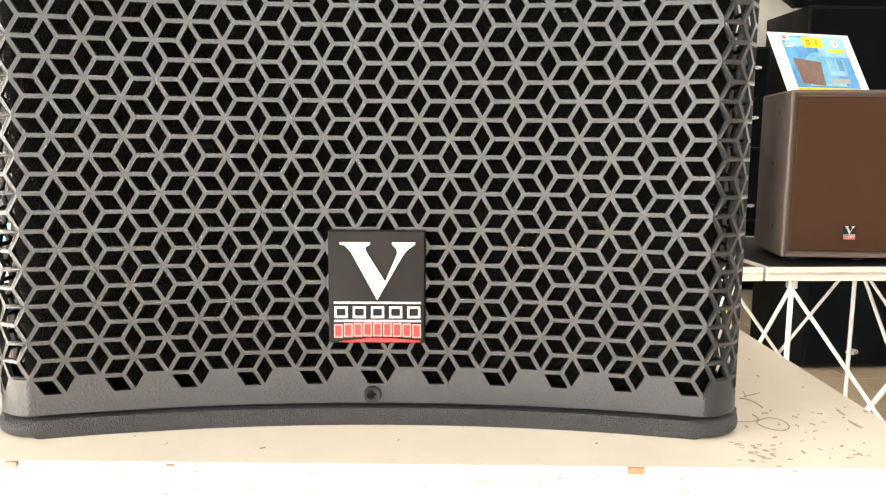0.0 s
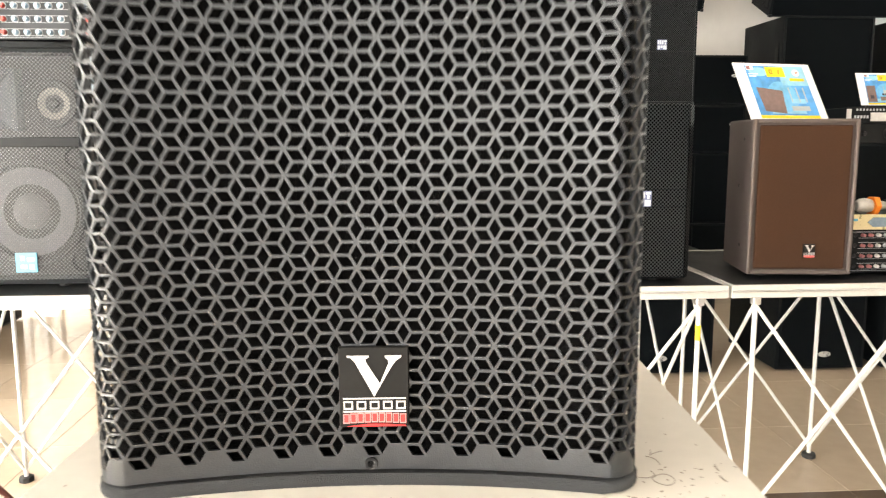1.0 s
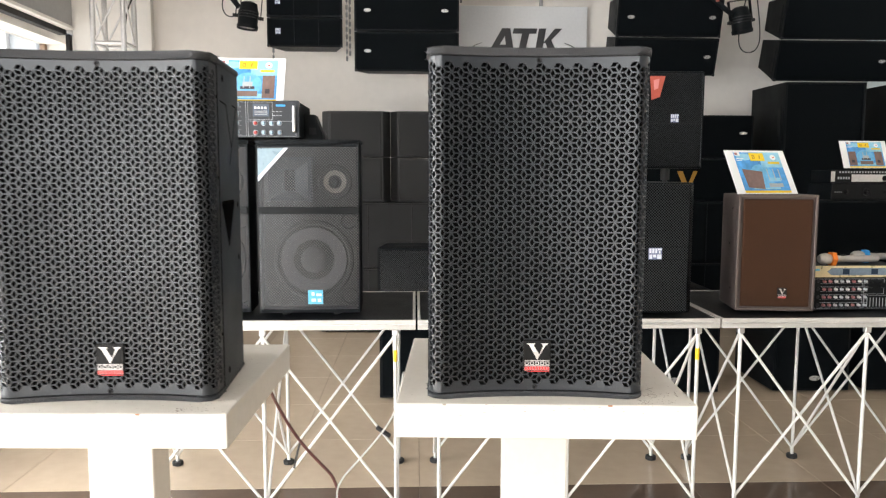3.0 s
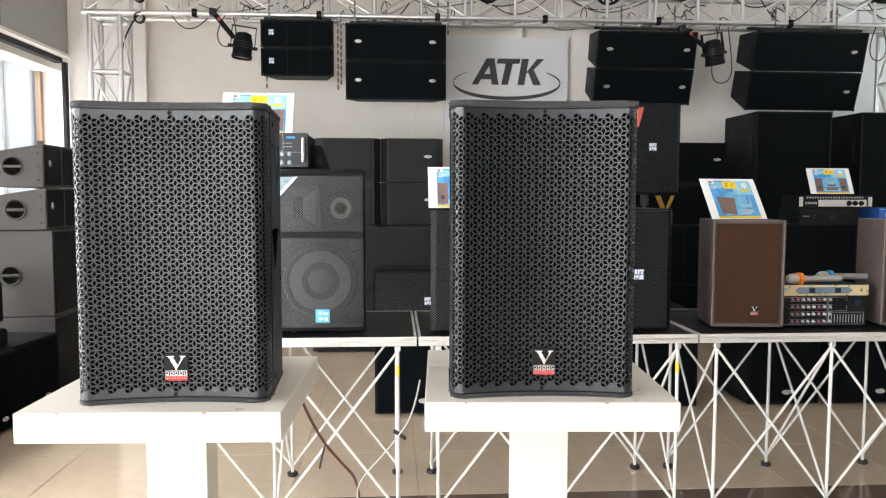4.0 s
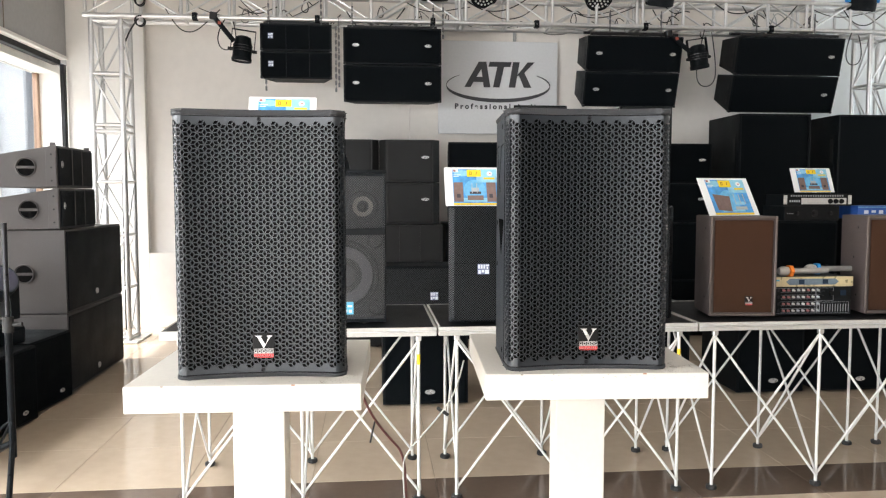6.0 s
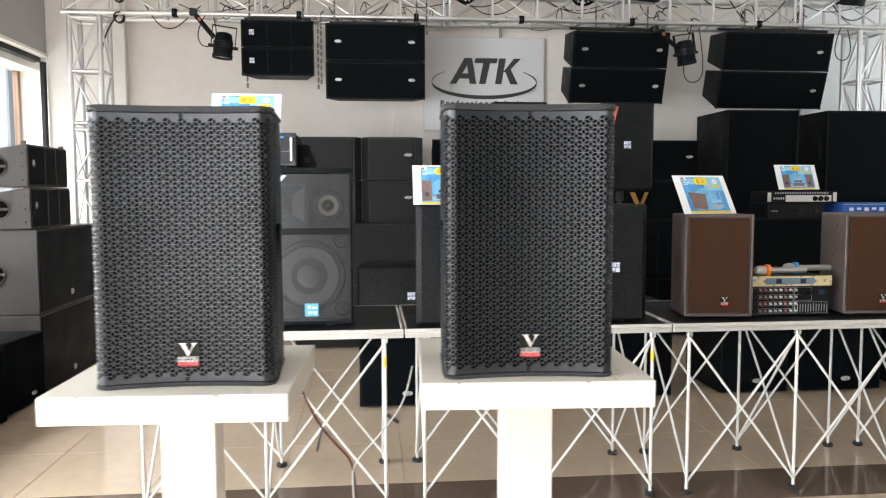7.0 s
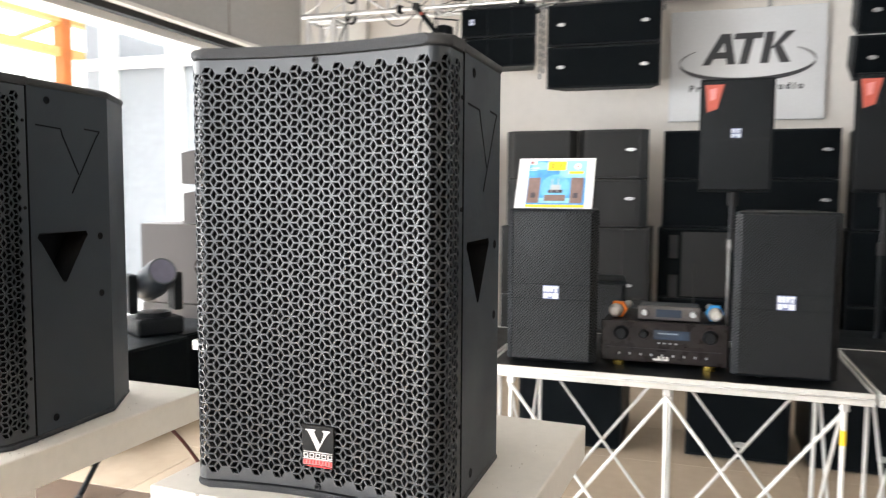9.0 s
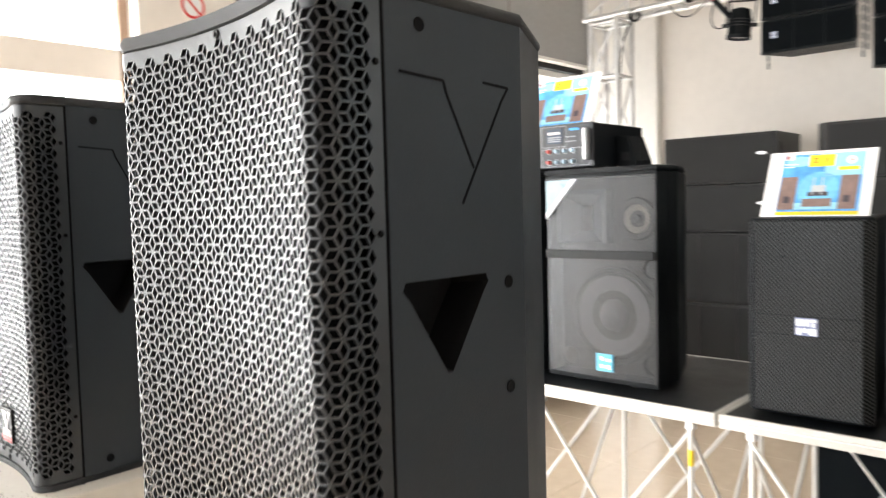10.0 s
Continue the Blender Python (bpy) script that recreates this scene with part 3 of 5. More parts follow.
def display_speaker(m):
    t = thing("powered_loudspeaker", "charcoal loudspeaker with lozenge-pierced wraparound grille on a white plinth", "loudspeaker", m, "display loudspeakers")
    part("grille", grille_mesh(), "grille", t, "charcoal grille pierced by a lozenge lattice")
    # foam behind the grille
    s_in = S_END
    bm = bmesh.new()
    pts = []
    for i in range(57):
        p, nrm = plan_point(-s_in + 2 * s_in * i / 56)
        pts.append(p - nrm * 0.0120)
    for p, q in zip(pts, pts[1:]):
        bm.faces.new([bm.verts.new((p.x, p.y, Z_LO)), bm.verts.new((q.x, q.y, Z_LO)), bm.verts.new((q.x, q.y, Z_HI)), bm.verts.new((p.x, p.y, Z_HI))])
    bmesh.ops.remove_doubles(bm, verts=bm.verts[:], dist=1e-5)
    part("foam", bm, "foam", t, "black foam lining behind the grille", True)
    part("bottom_lip", bm_prism(outline(0.0020), 0.0045, 0.0142, 0.0042, 4), "lip", t, "rough textured charcoal base rim", True)
    part("top_lip", bm_prism(outline(0.003), 0.6305, H_SPK, 0.0062, 4), "lip", t, "rough textured charcoal top rim", True)
    # black inserts paint the shade in the gaps under both rims
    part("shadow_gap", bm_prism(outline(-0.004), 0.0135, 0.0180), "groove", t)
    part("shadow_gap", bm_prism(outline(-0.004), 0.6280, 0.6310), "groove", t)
    # cabinet: back, rear chamfers and the two side panels with their grips
    y0, y1 = Y_END + 0.0035, 0.268
    x0, x1 = X_END + 0.001, 0.194
    bm = bmesh.new()
    for pq in (((x1, y1), (0.125, 0.390)), ((0.125, 0.390), (-0.125, 0.390)), ((-0.125, 0.390), (-x1, y1))):
        (xa, ya), (xb, yb) = pq
        bm.faces.new([bm.verts.new(c) for c in ((xa, ya, 0.0145), (xb, yb, 0.0145), (xb, yb, 0.6310), (xa, ya, 0.6310))])
    part("rear_shell", bm, "cab", t)
    for k in (1, -1):
        def sx(y, k=k):
            return k * (x0 + (x1 - x0) * (y - y0) / (y1 - y0))
        bm = bmesh.new()

        def v(y, z, dx=0.0, k=k):
            return bm.verts.new((sx(y) - k * dx, y, z))
        A, B, C, D = v(y0, 0.0145), v(y1, 0.0145), v(y1, 0.6310), v(y0, 0.6310)
        hole = [(0.085, 0.366), (0.089, 0.374), (0.203, 0.374), (0.207, 0.366), (0.199, 0.356), (0.150, 0.282), (0.143, 0.282), (0.094, 0.356)]
        ring = [v(y, z) for y, z in hole]
        bm.faces.new((D, C, ring[2], ring[1]))
        bm.faces.new((C, ring[3], ring[2]))
        bm.faces.new((C, B, ring[5], ring[4], ring[3]))
        bm.faces.new((B, A, ring[6], ring[5]))
        bm.faces.new((A, D, ring[0], ring[7], ring[6]))
        bm.faces.new((D, ring[1], ring[0]))
        rim_ = [w_.co.copy() for w_ in ring]
        pad = [v(0.146 + (y - 0.146) * 0.84, 0.345 + (z - 0.345) * 0.84, 0.0445).co.copy() for y, z in hole]
        bmesh.ops.delete(bm, geom=[w_ for w_ in bm.verts if not w_.link_faces], context='VERTS')
        bmesh.ops.recalc_face_normals(bm, faces=bm.faces[:])
        side = part("side_panel", bm, "cab", t, "smooth charcoal side with a triangular grip recess")
        # the recess walls are coloured black to deepen their shade
        cup = bmesh.new()
        inner = [cup.verts.new(c) for c in pad]
        outer = [cup.verts.new(c) for c in rim_]
        cup.faces.new(inner)
        for i in range(8):
            cup.faces.new((outer[i], outer[(i + 1) % 8], inner[(i + 1) % 8], inner[i]))
        part("grip_cup", cup, "groove", side, "grip recess walls, blackened for the shade inside")
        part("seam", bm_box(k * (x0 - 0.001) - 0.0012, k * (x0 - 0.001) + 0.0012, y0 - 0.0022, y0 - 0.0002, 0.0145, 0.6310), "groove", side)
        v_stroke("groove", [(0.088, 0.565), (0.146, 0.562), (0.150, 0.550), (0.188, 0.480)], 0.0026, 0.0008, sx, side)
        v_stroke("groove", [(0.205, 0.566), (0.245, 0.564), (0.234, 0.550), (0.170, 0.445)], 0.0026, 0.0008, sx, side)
        for y, z in ((0.240, 0.362), (0.240, 0.250), (0.115, 0.610), (0.115, 0.036)):
            sc = bm_lathe([(0.0, 0.0002), (0.0035, 0.0002), (0.0050, 0.0008), (0.0066, 0.0008), (0.0070, -0.0006)], 16, 'X')
            sc.transform(Matrix.Translation((sx(y), y, z)) @ Matrix.Diagonal((k, 1, 1, 1)))
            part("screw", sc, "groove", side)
        for z in (0.12, 0.42, 0.57):
            sc = bm_lathe([(0.0, 0.0004), (0.0028, 0.0004), (0.0032, -0.0008)], 12, 'X')
            sc.transform(Matrix.Translation((sx(y0 - 0.010), y0 - 0.010, z)) @ Matrix.Diagonal((k, 1, 1, 1)))
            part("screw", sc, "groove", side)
    for z in (0.0212, 0.6235):
        sc = bm_lathe([(0.0, 0.0010), (0.0012, 0.0010), (0.0030, -0.0012), (0.0046, -0.0014), (0.0050, 0.0005)], 20, 'Y')
        sc.transform(Matrix.Translation((0.0, SAG - 0.0006, z)))
        screw = part("screw", sc, "dark", t, "black cross-head screw", True)
        for w, hh in ((0.0030, 0.0007), (0.0007, 0.0030)):
            part("cross", bm_box(-w, w, SAG - 0.0006, SAG + 0.0006, z - hh, z + hh), "groove", screw)
    bd = badge(t, 1.05, SAG - 0.0005)
    bd.matrix_basis = pose(0.003, 0, 0.0512)
    return t


PZ = 1.042
spk = display_speaker(pose(-0.018, 0.377, PZ, 0, 0, -2.0))
copy_thing(spk, pose(-0.812, 0.402, PZ - 0.008, 0, 0, 0.5))


def plinth(m, pz):
    t = thing("display_plinth", "scuffed white wooden plinth with a square top on one leg", "plinth", m, "display plinths")
    top = part("top", bm_box(-0.273, 0.273, 0, 0.545, -0.064, 0, 0.002), "plinth", t)
    part("leg", bm_box(-0.066, 0.066, 0.185, 0.275, -pz + 0.0255, -0.0642, 0.002), "plinth", t)
    part("base", bm_box(-0.24, 0.24, 0.05, 0.49, -pz - 0.0045, -pz + 0.0255, 0.003), "plinth", t)
    rnd = random.Random(4)
    for _ in range(80):
        x, y = rnd.gauss(0.222, 0.016) if rnd.random() < 0.7 else rnd.uniform(-0.25, 0.25), rnd.uniform(0.012, 0.09) if rnd.random() < 0.8 else rnd.uniform(0.1, 0.4)
        L, w = rnd.uniform(0.0003, 0.0016), rnd.uniform(0.0002, 0.0006)
        b = bm_box(-L, L, -w, w, 0, 0.0004)
        b.transform(pose(x, y, 0, 0, 0, rnd.uniform(0, 180)))
        part("scuff", b, "scuff", top)
    for _ in range(34):
        x, y = 0.180 + rnd.gauss(0, 0.006), 0.018 + rnd.gauss(0, 0.010)
        if y > 0.003:
            b = bm_box(-0.0012, 0.0012, -0.0004, 0.0004, 0, 0.0004)
            b.transform(pose(x, y, 0, 0, 0, rnd.uniform(-30, 10)))
            part("scuff", b, "scuff", top)
    for _ in range(26):
        x, z = rnd.uniform(-0.26, 0.26), -0.001 - abs(rnd.gauss(0, 0.010))
        L = rnd.uniform(0.0006, 0.0035)
        part("scuff", bm_box(x - L, x + L, -0.0004, 0.001, z - 0.0004, z + 0.0004), "scuff", top)
    for x, L in ((0.115, 0.004), (-0.185, 0.003)):
        part("chip", bm_box(x - L, x + L, -0.0004, 0.001, -0.003, 0.0002), "chip" if x > -0.05 else "scuff", top)
    return t


plinth(pose(-0.004, 0.343, PZ + 0.0045, 0, 0, -3.4), PZ)
plinth(pose(-0.847, 0.342, PZ - 0.0035, 0, 0, -2.2), PZ - 0.008)
ZM = PZ + 0.0047
for pts in ([(0.196, 0.393), (0.203, 0.400), (0.211, 0.400), (0.214, 0.390), (0.209, 0.382), (0.203, 0.380), (0.197, 0.386), (0.196, 0.393), (0.200, 0.399)],
            [(0.186, 0.396), (0.191, 0.394), (0.196, 0.395), (0.202, 0.399), (0.200, 0.406)],
            [(0.209, 0.436), (0.215, 0.440), (0.222, 0.443)],
            [(0.205, 0.434), (0.210, 0.431), (0.212, 0.422), (0.211, 0.416)],
            [(0.213, 0.446), (0.212, 0.441), (0.209, 0.434)]):
    wire("pen_mark", [(x, y, ZM) for x, y in pts], 0.00032, "scuff", "thin pencil stroke drawn on the white plinth top", "pen mark")
for (xa, ya), (xb, yb) in (((0.254, 0.411), (0.253, 0.402)), ((0.250, 0.394), (0.251, 0.383))):
    wire("scratch", [(xa, ya, ZM), ((xa + xb) / 2 - 0.001, (ya + yb) / 2, ZM), (xb, yb, ZM)], 0.0006, "scuff", "short dark scratch in the white plinth top", "scratch")


# ---- stage ----
def stage_unit(m):
    """One deck on its folding riser; x from 0 to 1.29, y from 0 to 0.78."""
    t = thing("stage_deck", "black stage deck with pale metal edges on white folding legs", "stage", m, "stage decks")
    w, d = 1.286, 0.775
    part("deck_top", bm_box(0.012, w - 0.012, 0.012, d - 0.012, -0.012, 0, 0.001), "deck", t, "black anti-slip plywood top")
    for x0, x1, y0, y1 in ((0, w, 0, 0.012), (0, w, d - 0.012, d), (0, 0.012, 0.012, d - 0.012), (w - 0.012, w, 0.012, d - 0.012)):
        part("edge_rail", bm_box(x0, x1, y0, y1, -0.040, 0.0015, 0.0015), "rail", t, "pale metal edge rail")
    part("edge_lip", bm_box(0.004, w - 0.004, -0.007, -0.0005, -0.019, -0.0145, 0.001), "alu", t)
    top, h = -0.040, DECK - 0.040
    xs, ys = (0.09, 0.645, 1.20), (0.022, 0.60)
    post = mesh_of("post", bm_tube((0, 0, -h + 0.02), (0, 0, 0), 0.0080, 10), "white", True)
    foot = mesh_of("foot", bm_prism([(0.028 * math.cos(a), 0.028 * math.sin(a)) for a in [k * math.pi / 4 for k in range(8)]], -h, -h + 0.022, 0.004, 1), "rubber")
    node = mesh_of("node", bm_box(-0.013, 0.013, -0.013, 0.013, -0.026, 0, 0.003), "alu")
    for x in xs:
        for y in ys:
            p = piece("post", post, t, pose(x, y, top))
            piece("foot", foot, p, pose(0, 0, 0))
            piece("node", node, p, pose(0, 0, 0))
    zb = -h + 0.05
    dx = xs[1] - xs[0]
    L = math.hypot(dx, h - 0.08)
    a = math.degrees(math.atan2(h - 0.08, dx))
    br = mesh_of("brace", bm_tube((0, 0, 0), (L, 0, 0), 0.0063, 8), "white", True)
    for y in ys:
        for i in (0, 1):
            piece("brace", br, t, pose(xs[i], y + 0.006, top + zb, 0, -a, 0))
            piece("brace", br, t, pose(xs[i], y - 0.006, top - 0.03, 0, a, 0))
    dy = ys[1] - ys[0]
    L2 = math.hypot(dy, h - 0.08)
    a2 = math.degrees(math.atan2(h - 0.08, dy))
    br2 = mesh_of("brace", bm_tube((0, 0, 0), (0, L2, 0), 0.0063, 8), "white", True)
    for x in xs:
        piece("brace", br2, t, pose(x + 0.006, ys[0], top + zb, a2, 0, 0))
        piece("brace", br2, t, pose(x - 0.006, ys[0], top - 0.03, -a2, 0, 0))
    part("tape", bm_tube((xs[2], ys[0], top - 0.14), (xs[2], ys[0], top - 0.09), 0.0088, 10), "yellow", t, "yellow tape round a leg")
    return t


deck0 = stage_unit(pose(-1.525, 2.13, DECK))
for k in (1, 2, 3):
    copy_thing(deck0, pose(-1.525 + 1.295 * k, 2.13, DECK))


# ---- black cabinets ----
def cabinet(name, label, m, w, d, h, taper=0.0, body="box", front="cloth", margin=0.016, logos=(), handle=None, group="", category="loudspeaker", rim=False, feet=True, sections=(), cham=0.0, wedge=0.0):
    """A box on its base with its front at y 0; taper narrows it to the back."""
    t = thing(name, label, category, m, group)
    z0 = 0.012 if feet else 0.0
    plan = [(-w / 2, 0), (w / 2, 0), (w / 2 - taper, d), (-w / 2 + taper, d)]
    if cham:
        plan = [(-w / 2 + cham, 0), (w / 2 - cham, 0), (w / 2, cham * 1.1), (w / 2 - taper, d), (-w / 2 + taper, d), (-w / 2, cham * 1.1)]
    shell = bm_prism(plan, z0, h, 0.006, 2)
    for w_ in shell.verts:
        if w_.co.y > d * 0.5:
            w_.co.z = h / 2 + (w_.co.z - h / 2) * (1 - wedge) if wedge >= 0 else w_.co.z * (1 + wedge)
    part("body", shell, body, t)
    margin_x = margin + cham
    part("grille", bm_box(-w / 2 + margin_x, w / 2 - margin_x, -0.010, -0.001, z0 + margin, h - margin, 0.004), front, t)
    if rim:
        for x0, x1, q0, q1 in ((-w / 2, -w / 2 + 0.018, z0, h), (w / 2 - 0.018, w / 2, z0, h), (-w / 2 + 0.018, w / 2 - 0.018, h - 0.018, h), (-w / 2 + 0.018, w / 2 - 0.018, z0, z0 + 0.018)):
            part("rim", bm_box(x0, x1, -0.022, -0.001, q0, q1, 0.003), body, t)
    for x in sections:
        part("divider", bm_box(x - 0.004, x + 0.004, -0.014, -0.009, z0 + margin, h - margin, 0.001), body, t)
    for x, z, lw, lh, kind in logos:
        if kind == "oval":
            lo = bm_lathe([(0.0, -0.015), (0.46, -0.015), (0.5, -0.010)], 20, 'Y')
            lo.transform(Matrix.Translation((x, 0, z)) @ Matrix.Diagonal((lw, 1, lh, 1)))
            part("logo_plate", lo, "oval", t, "small silver oval plate")
        else:
            pl_ = part("logo_plate", bm_box(x - lw / 2, x + lw / 2, -0.0125, -0.0095, z - lh / 2, z + lh / 2), "labelgrey" if kind == "pale" else "labelblue", t, "small slate label with pale strokes")
            for bx, bz, bw, bh in ((-0.38, 0.24, 0.16, 0.40), (-0.16, 0.24, 0.16, 0.40), (0.06, 0.24, 0.14, 0.40), (0.32, 0.36, 0.28, 0.16), (0.32, 0.12, 0.12, 0.24), (-0.34, -0.26, 0.22, 0.36), (-0.05, -0.20, 0.22, 0.24), (0.29, -0.26, 0.32, 0.38)):
                part("bar", bm_box(x + (bx - bw / 2) * lw, x + (bx + bw / 2) * lw, -0.0133, -0.0120, z + (bz - bh / 2) * lh, z + (bz + bh / 2) * lh), "label", pl_)
    if handle == "round":
        y, z, r = 0.21 if d < 0.7 else 0.29, h * 0.48, min(0.062, h * 0.21)
        xs = -w / 2 + taper * y / d
        hb = bm_lathe([(r * 1.18, -0.010), (r * 1.1, -0.014), (r, -0.008), (r * 0.97, 0.03)], 28, 'X')
        hb.transform(Matrix.Translation((xs, y, z)))
        hd = part("handle", hb, body, t, "round grip recess with a bar", True)
        # solid black plug paints the shade inside the grip
        part("recess", bm_tube((xs - 0.006, y, z), (xs + 0.02, y, z), r * 0.97, 28), "foam", hd)
        part("bar", bm_box(xs - 0.013, xs - 0.0065, y - r, y + r, z - r * 0.16, z + r * 0.16, 0.003), body, hd)
    if handle == "slot":
        for k in (1, -1):
            y = cham * 1.1 + 0.085
            xs = k * (w / 2 - taper * y / d)
            for z in (h * 0.30, h * 0.66):
                # no hole is cut; a black plate paints the slot's inner shade
                part("handle", bm_box(xs - 0.005, xs + 0.0025, y - 0.026, y + 0.026, z - h * 0.115, z + h * 0.115, 0.002), "dark", t, "hand slot drawn as a black plate")
            part("slot_frame", bm_box(xs - 0.004, xs + 0.0015, y - 0.034, y + 0.034, h * 0.15, h * 0.81, 0.001), body, t)
    if feet:
        for x in (-1, 1):
            for y in (0.06, d - 0.06):
                part("foot", moved(bm_lathe([(0.018, 0.0), (0.016, 0.013)], 10, 'Z'), Matrix.Translation((x * (w / 2 - taper - 0.05), y, 0))), "rubber", t)
    return t


OV = "oval"
# line-array boxes and subwoofers stacked against the back wall
LAB = "black line-array loudspeaker box stacked by the back wall"
SUB = "black subwoofer cabinet at the bottom of a stack"
for x0, x1, y, lg, tp in ((-2.42, -1.46, 6.22, 0.36, 0.0), (-1.08, -0.464, 5.90, 0.14, 0.10), (-0.462, 0.125, 5.90, 0.15, 0.10), (0.235, 1.59, 6.17, 0.58, 0.05), (1.69, 2.99, 6.17, 0.55, 0.05)):
    w, c = x1 - x0, (x0 + x1) / 2
    # one black in two tones: the left stacks carry window sheen in their colour
    paint, cover = ("box", "cloth") if c > 0.3 else ("stack", "stackclothlit")
    for z0, z1 in ((1.61, 2.02), (1.205, 1.607)):
        lo = [(lg, 0.24, 0.078, 0.029, OV)] if c > -0.7 or c < -1.5 else []
        cabinet("line_array_box", LAB, pose(c, y, z0), w, 0.55, z1 - z0, tp, body=paint, front=cover, cham=0.065 if w < 0.7 else 0.0, logos=lo, handle="slot", feet=False, group="stacked line arrays")
    cabinet("subwoofer", SUB, pose(c, y - 0.02, 0.60), w + 0.05, 0.62, 0.60, 0.0, body=paint, front=cover, logos=[(lg, 0.12, 0.078, 0.029, OV)] if c > -0.7 else [], feet=False, sections=(-w * 0.17, w * 0.17), group="stacked subwoofers")
    cabinet("subwoofer", SUB, pose(c, y - 0.02, 0.0), w + 0.05, 0.62, 0.598, 0.0, body=paint, front=cover, sections=(-w * 0.17, w * 0.17), group="stacked subwoofers")
ports = thing("horn_ports", "flat black plates for square ports on a low bass box", "port", pose(0.90, 6.145, 0.0))
for x in (-0.60, 0.07):
    for z in (0.60, 0.94):
        # port openings are black plates that paint the shade inside
        part("port", bm_box(x, x + 0.075, -0.0135, -0.0095, z, z + 0.20, 0.002), "dark", ports)
part("baffle", bm_box(-0.50, 0.04, -0.016, -0.0095, 0.62, 1.17, 0.003), "stack", ports)
for c, w in ((3.56, 0.76), (4.62, 0.76), (5.70, 0.80)):
    cabinet("large_subwoofer", "very large black subwoofer with a deep rim, high on a stack", pose(c, 5.97, 1.24), w, 0.68, 1.07, 0.0, rim=True, logos=[(-0.02, 0.12, 0.09, 0.035, OV)], handle="slot", feet=False, group="large subwoofers")
    cabinet("large_subwoofer", "very large black subwoofer with a deep rim, standing on the floor", pose(c, 5.97, 0.0), w, 0.68, 1.236, 0.0, rim=True, handle="slot", group="large subwoofers")
# the mark's yellow is darkened to ochre to hold the shade there
vm = thing("wall_mark", "yellow chevron mark, darkened for shade, on a black box front", "emblem", pose(2.36, 6.158, 1.30))
part("mark", bm_shape([(-0.10, 0.19), (-0.045, 0.19), (0.01, 0.06), (0.06, 0.19), (0.10, 0.19), (0.02, 0.0), (-0.01, 0.0)], -0.003, 0.0), "ochre", vm)
part("plate", bm_box(-0.02, 0.03, -0.003, 0.0, -0.09, -0.03), "label", vm)

# subwoofers on the floor behind the stage
for c, w, y in ((-0.17, 0.60, 3.80), (0.75, 0.54, 3.86), (1.45, 0.66, 3.86), (2.42, 0.52, 3.88), (3.10, 0.62, 3.88), (3.90, 0.62, 3.88)):
    cabinet("floor_subwoofer", "black subwoofer cabinet on the tiled floor behind the stage", pose(c, y, 0), w, 0.60, 0.68, 0.0, logos=[(0.02 if w < 0.56 else 0.03, 0.10, 0.075, 0.035, OV)], group="subwoofers behind the stage")
for c, w, h in ((2.70, 0.58, 0.61), (3.40, 0.58, 0.62)):
    cabinet("bass_cabinet", "black bass cabinet standing on a floor subwoofer", pose(c, 4.0, 0.68), w, 0.45, h, 0.0, group="bass cabinets")
cabinet("stage_monitor", "low dark stage monitor on a floor subwoofer", pose(-0.17, 3.80, 0.68), 0.62, 0.34, 0.31, 0.04, front="perf", logos=[(0.06, 0.10, 0.055, 0.055, "pale")])


def pole_speaker(x, y, rz):
    t = cabinet("pole_loudspeaker", "black pole-mounted loudspeaker with a red-orange corner sticker", pose(x, y, 1.50, 0, 0, rz), 0.40, 0.34, 0.645, 0.07, front="perf", margin=0.012, logos=[(0.0, 0.335, 0.055, 0.055, "pale")], feet=False, group="pole loudspeakers")
    part("sticker", bm_shape([(-0.175, 0.612), (-0.07, 0.612), (-0.105, 0.475), (-0.16, 0.455)], -0.0125, -0.0100), "sticker", t, "red-orange corner sticker")
    part("sticker_print", bm_shape([(-0.150, 0.585), (-0.110, 0.595), (-0.118, 0.530), (-0.145, 0.520)], -0.0132, -0.0100), "pink", t)
    part("seam", bm_box(-0.19, 0.19, -0.0115, -0.0095, 0.298, 0.302), "dark", t)
    s = thing("speaker_pole", "black telescopic steel pole under a loudspeaker", "speaker pole", pose(x, y + 0.15, 0.68))
    part("tube", bm_tube((0, 0, 0), (0, 0, 0.50), 0.021, 14), "box", s, smooth=True)
    part("inner_tube", bm_tube((0, 0, 0.50), (0, 0, 0.82), 0.016, 14), "screw", s, smooth=True)
    part("collar", bm_tube((0, 0, 0.47), (0, 0, 0.54), 0.028, 14), "rubber", s, smooth=True)
    part("cup", bm_tube((0, 0, 0.74), (0, 0, 0.818), 0.03, 14), "rubber", s, smooth=True)
    part("knob", bm_tube((0.02, 0, 0.505), (0.06, 0, 0.505), 0.012, 10), "rubber", s)


pole_speaker(0.705, 4.11, 0)
pole_speaker(1.50, 4.08, 0)


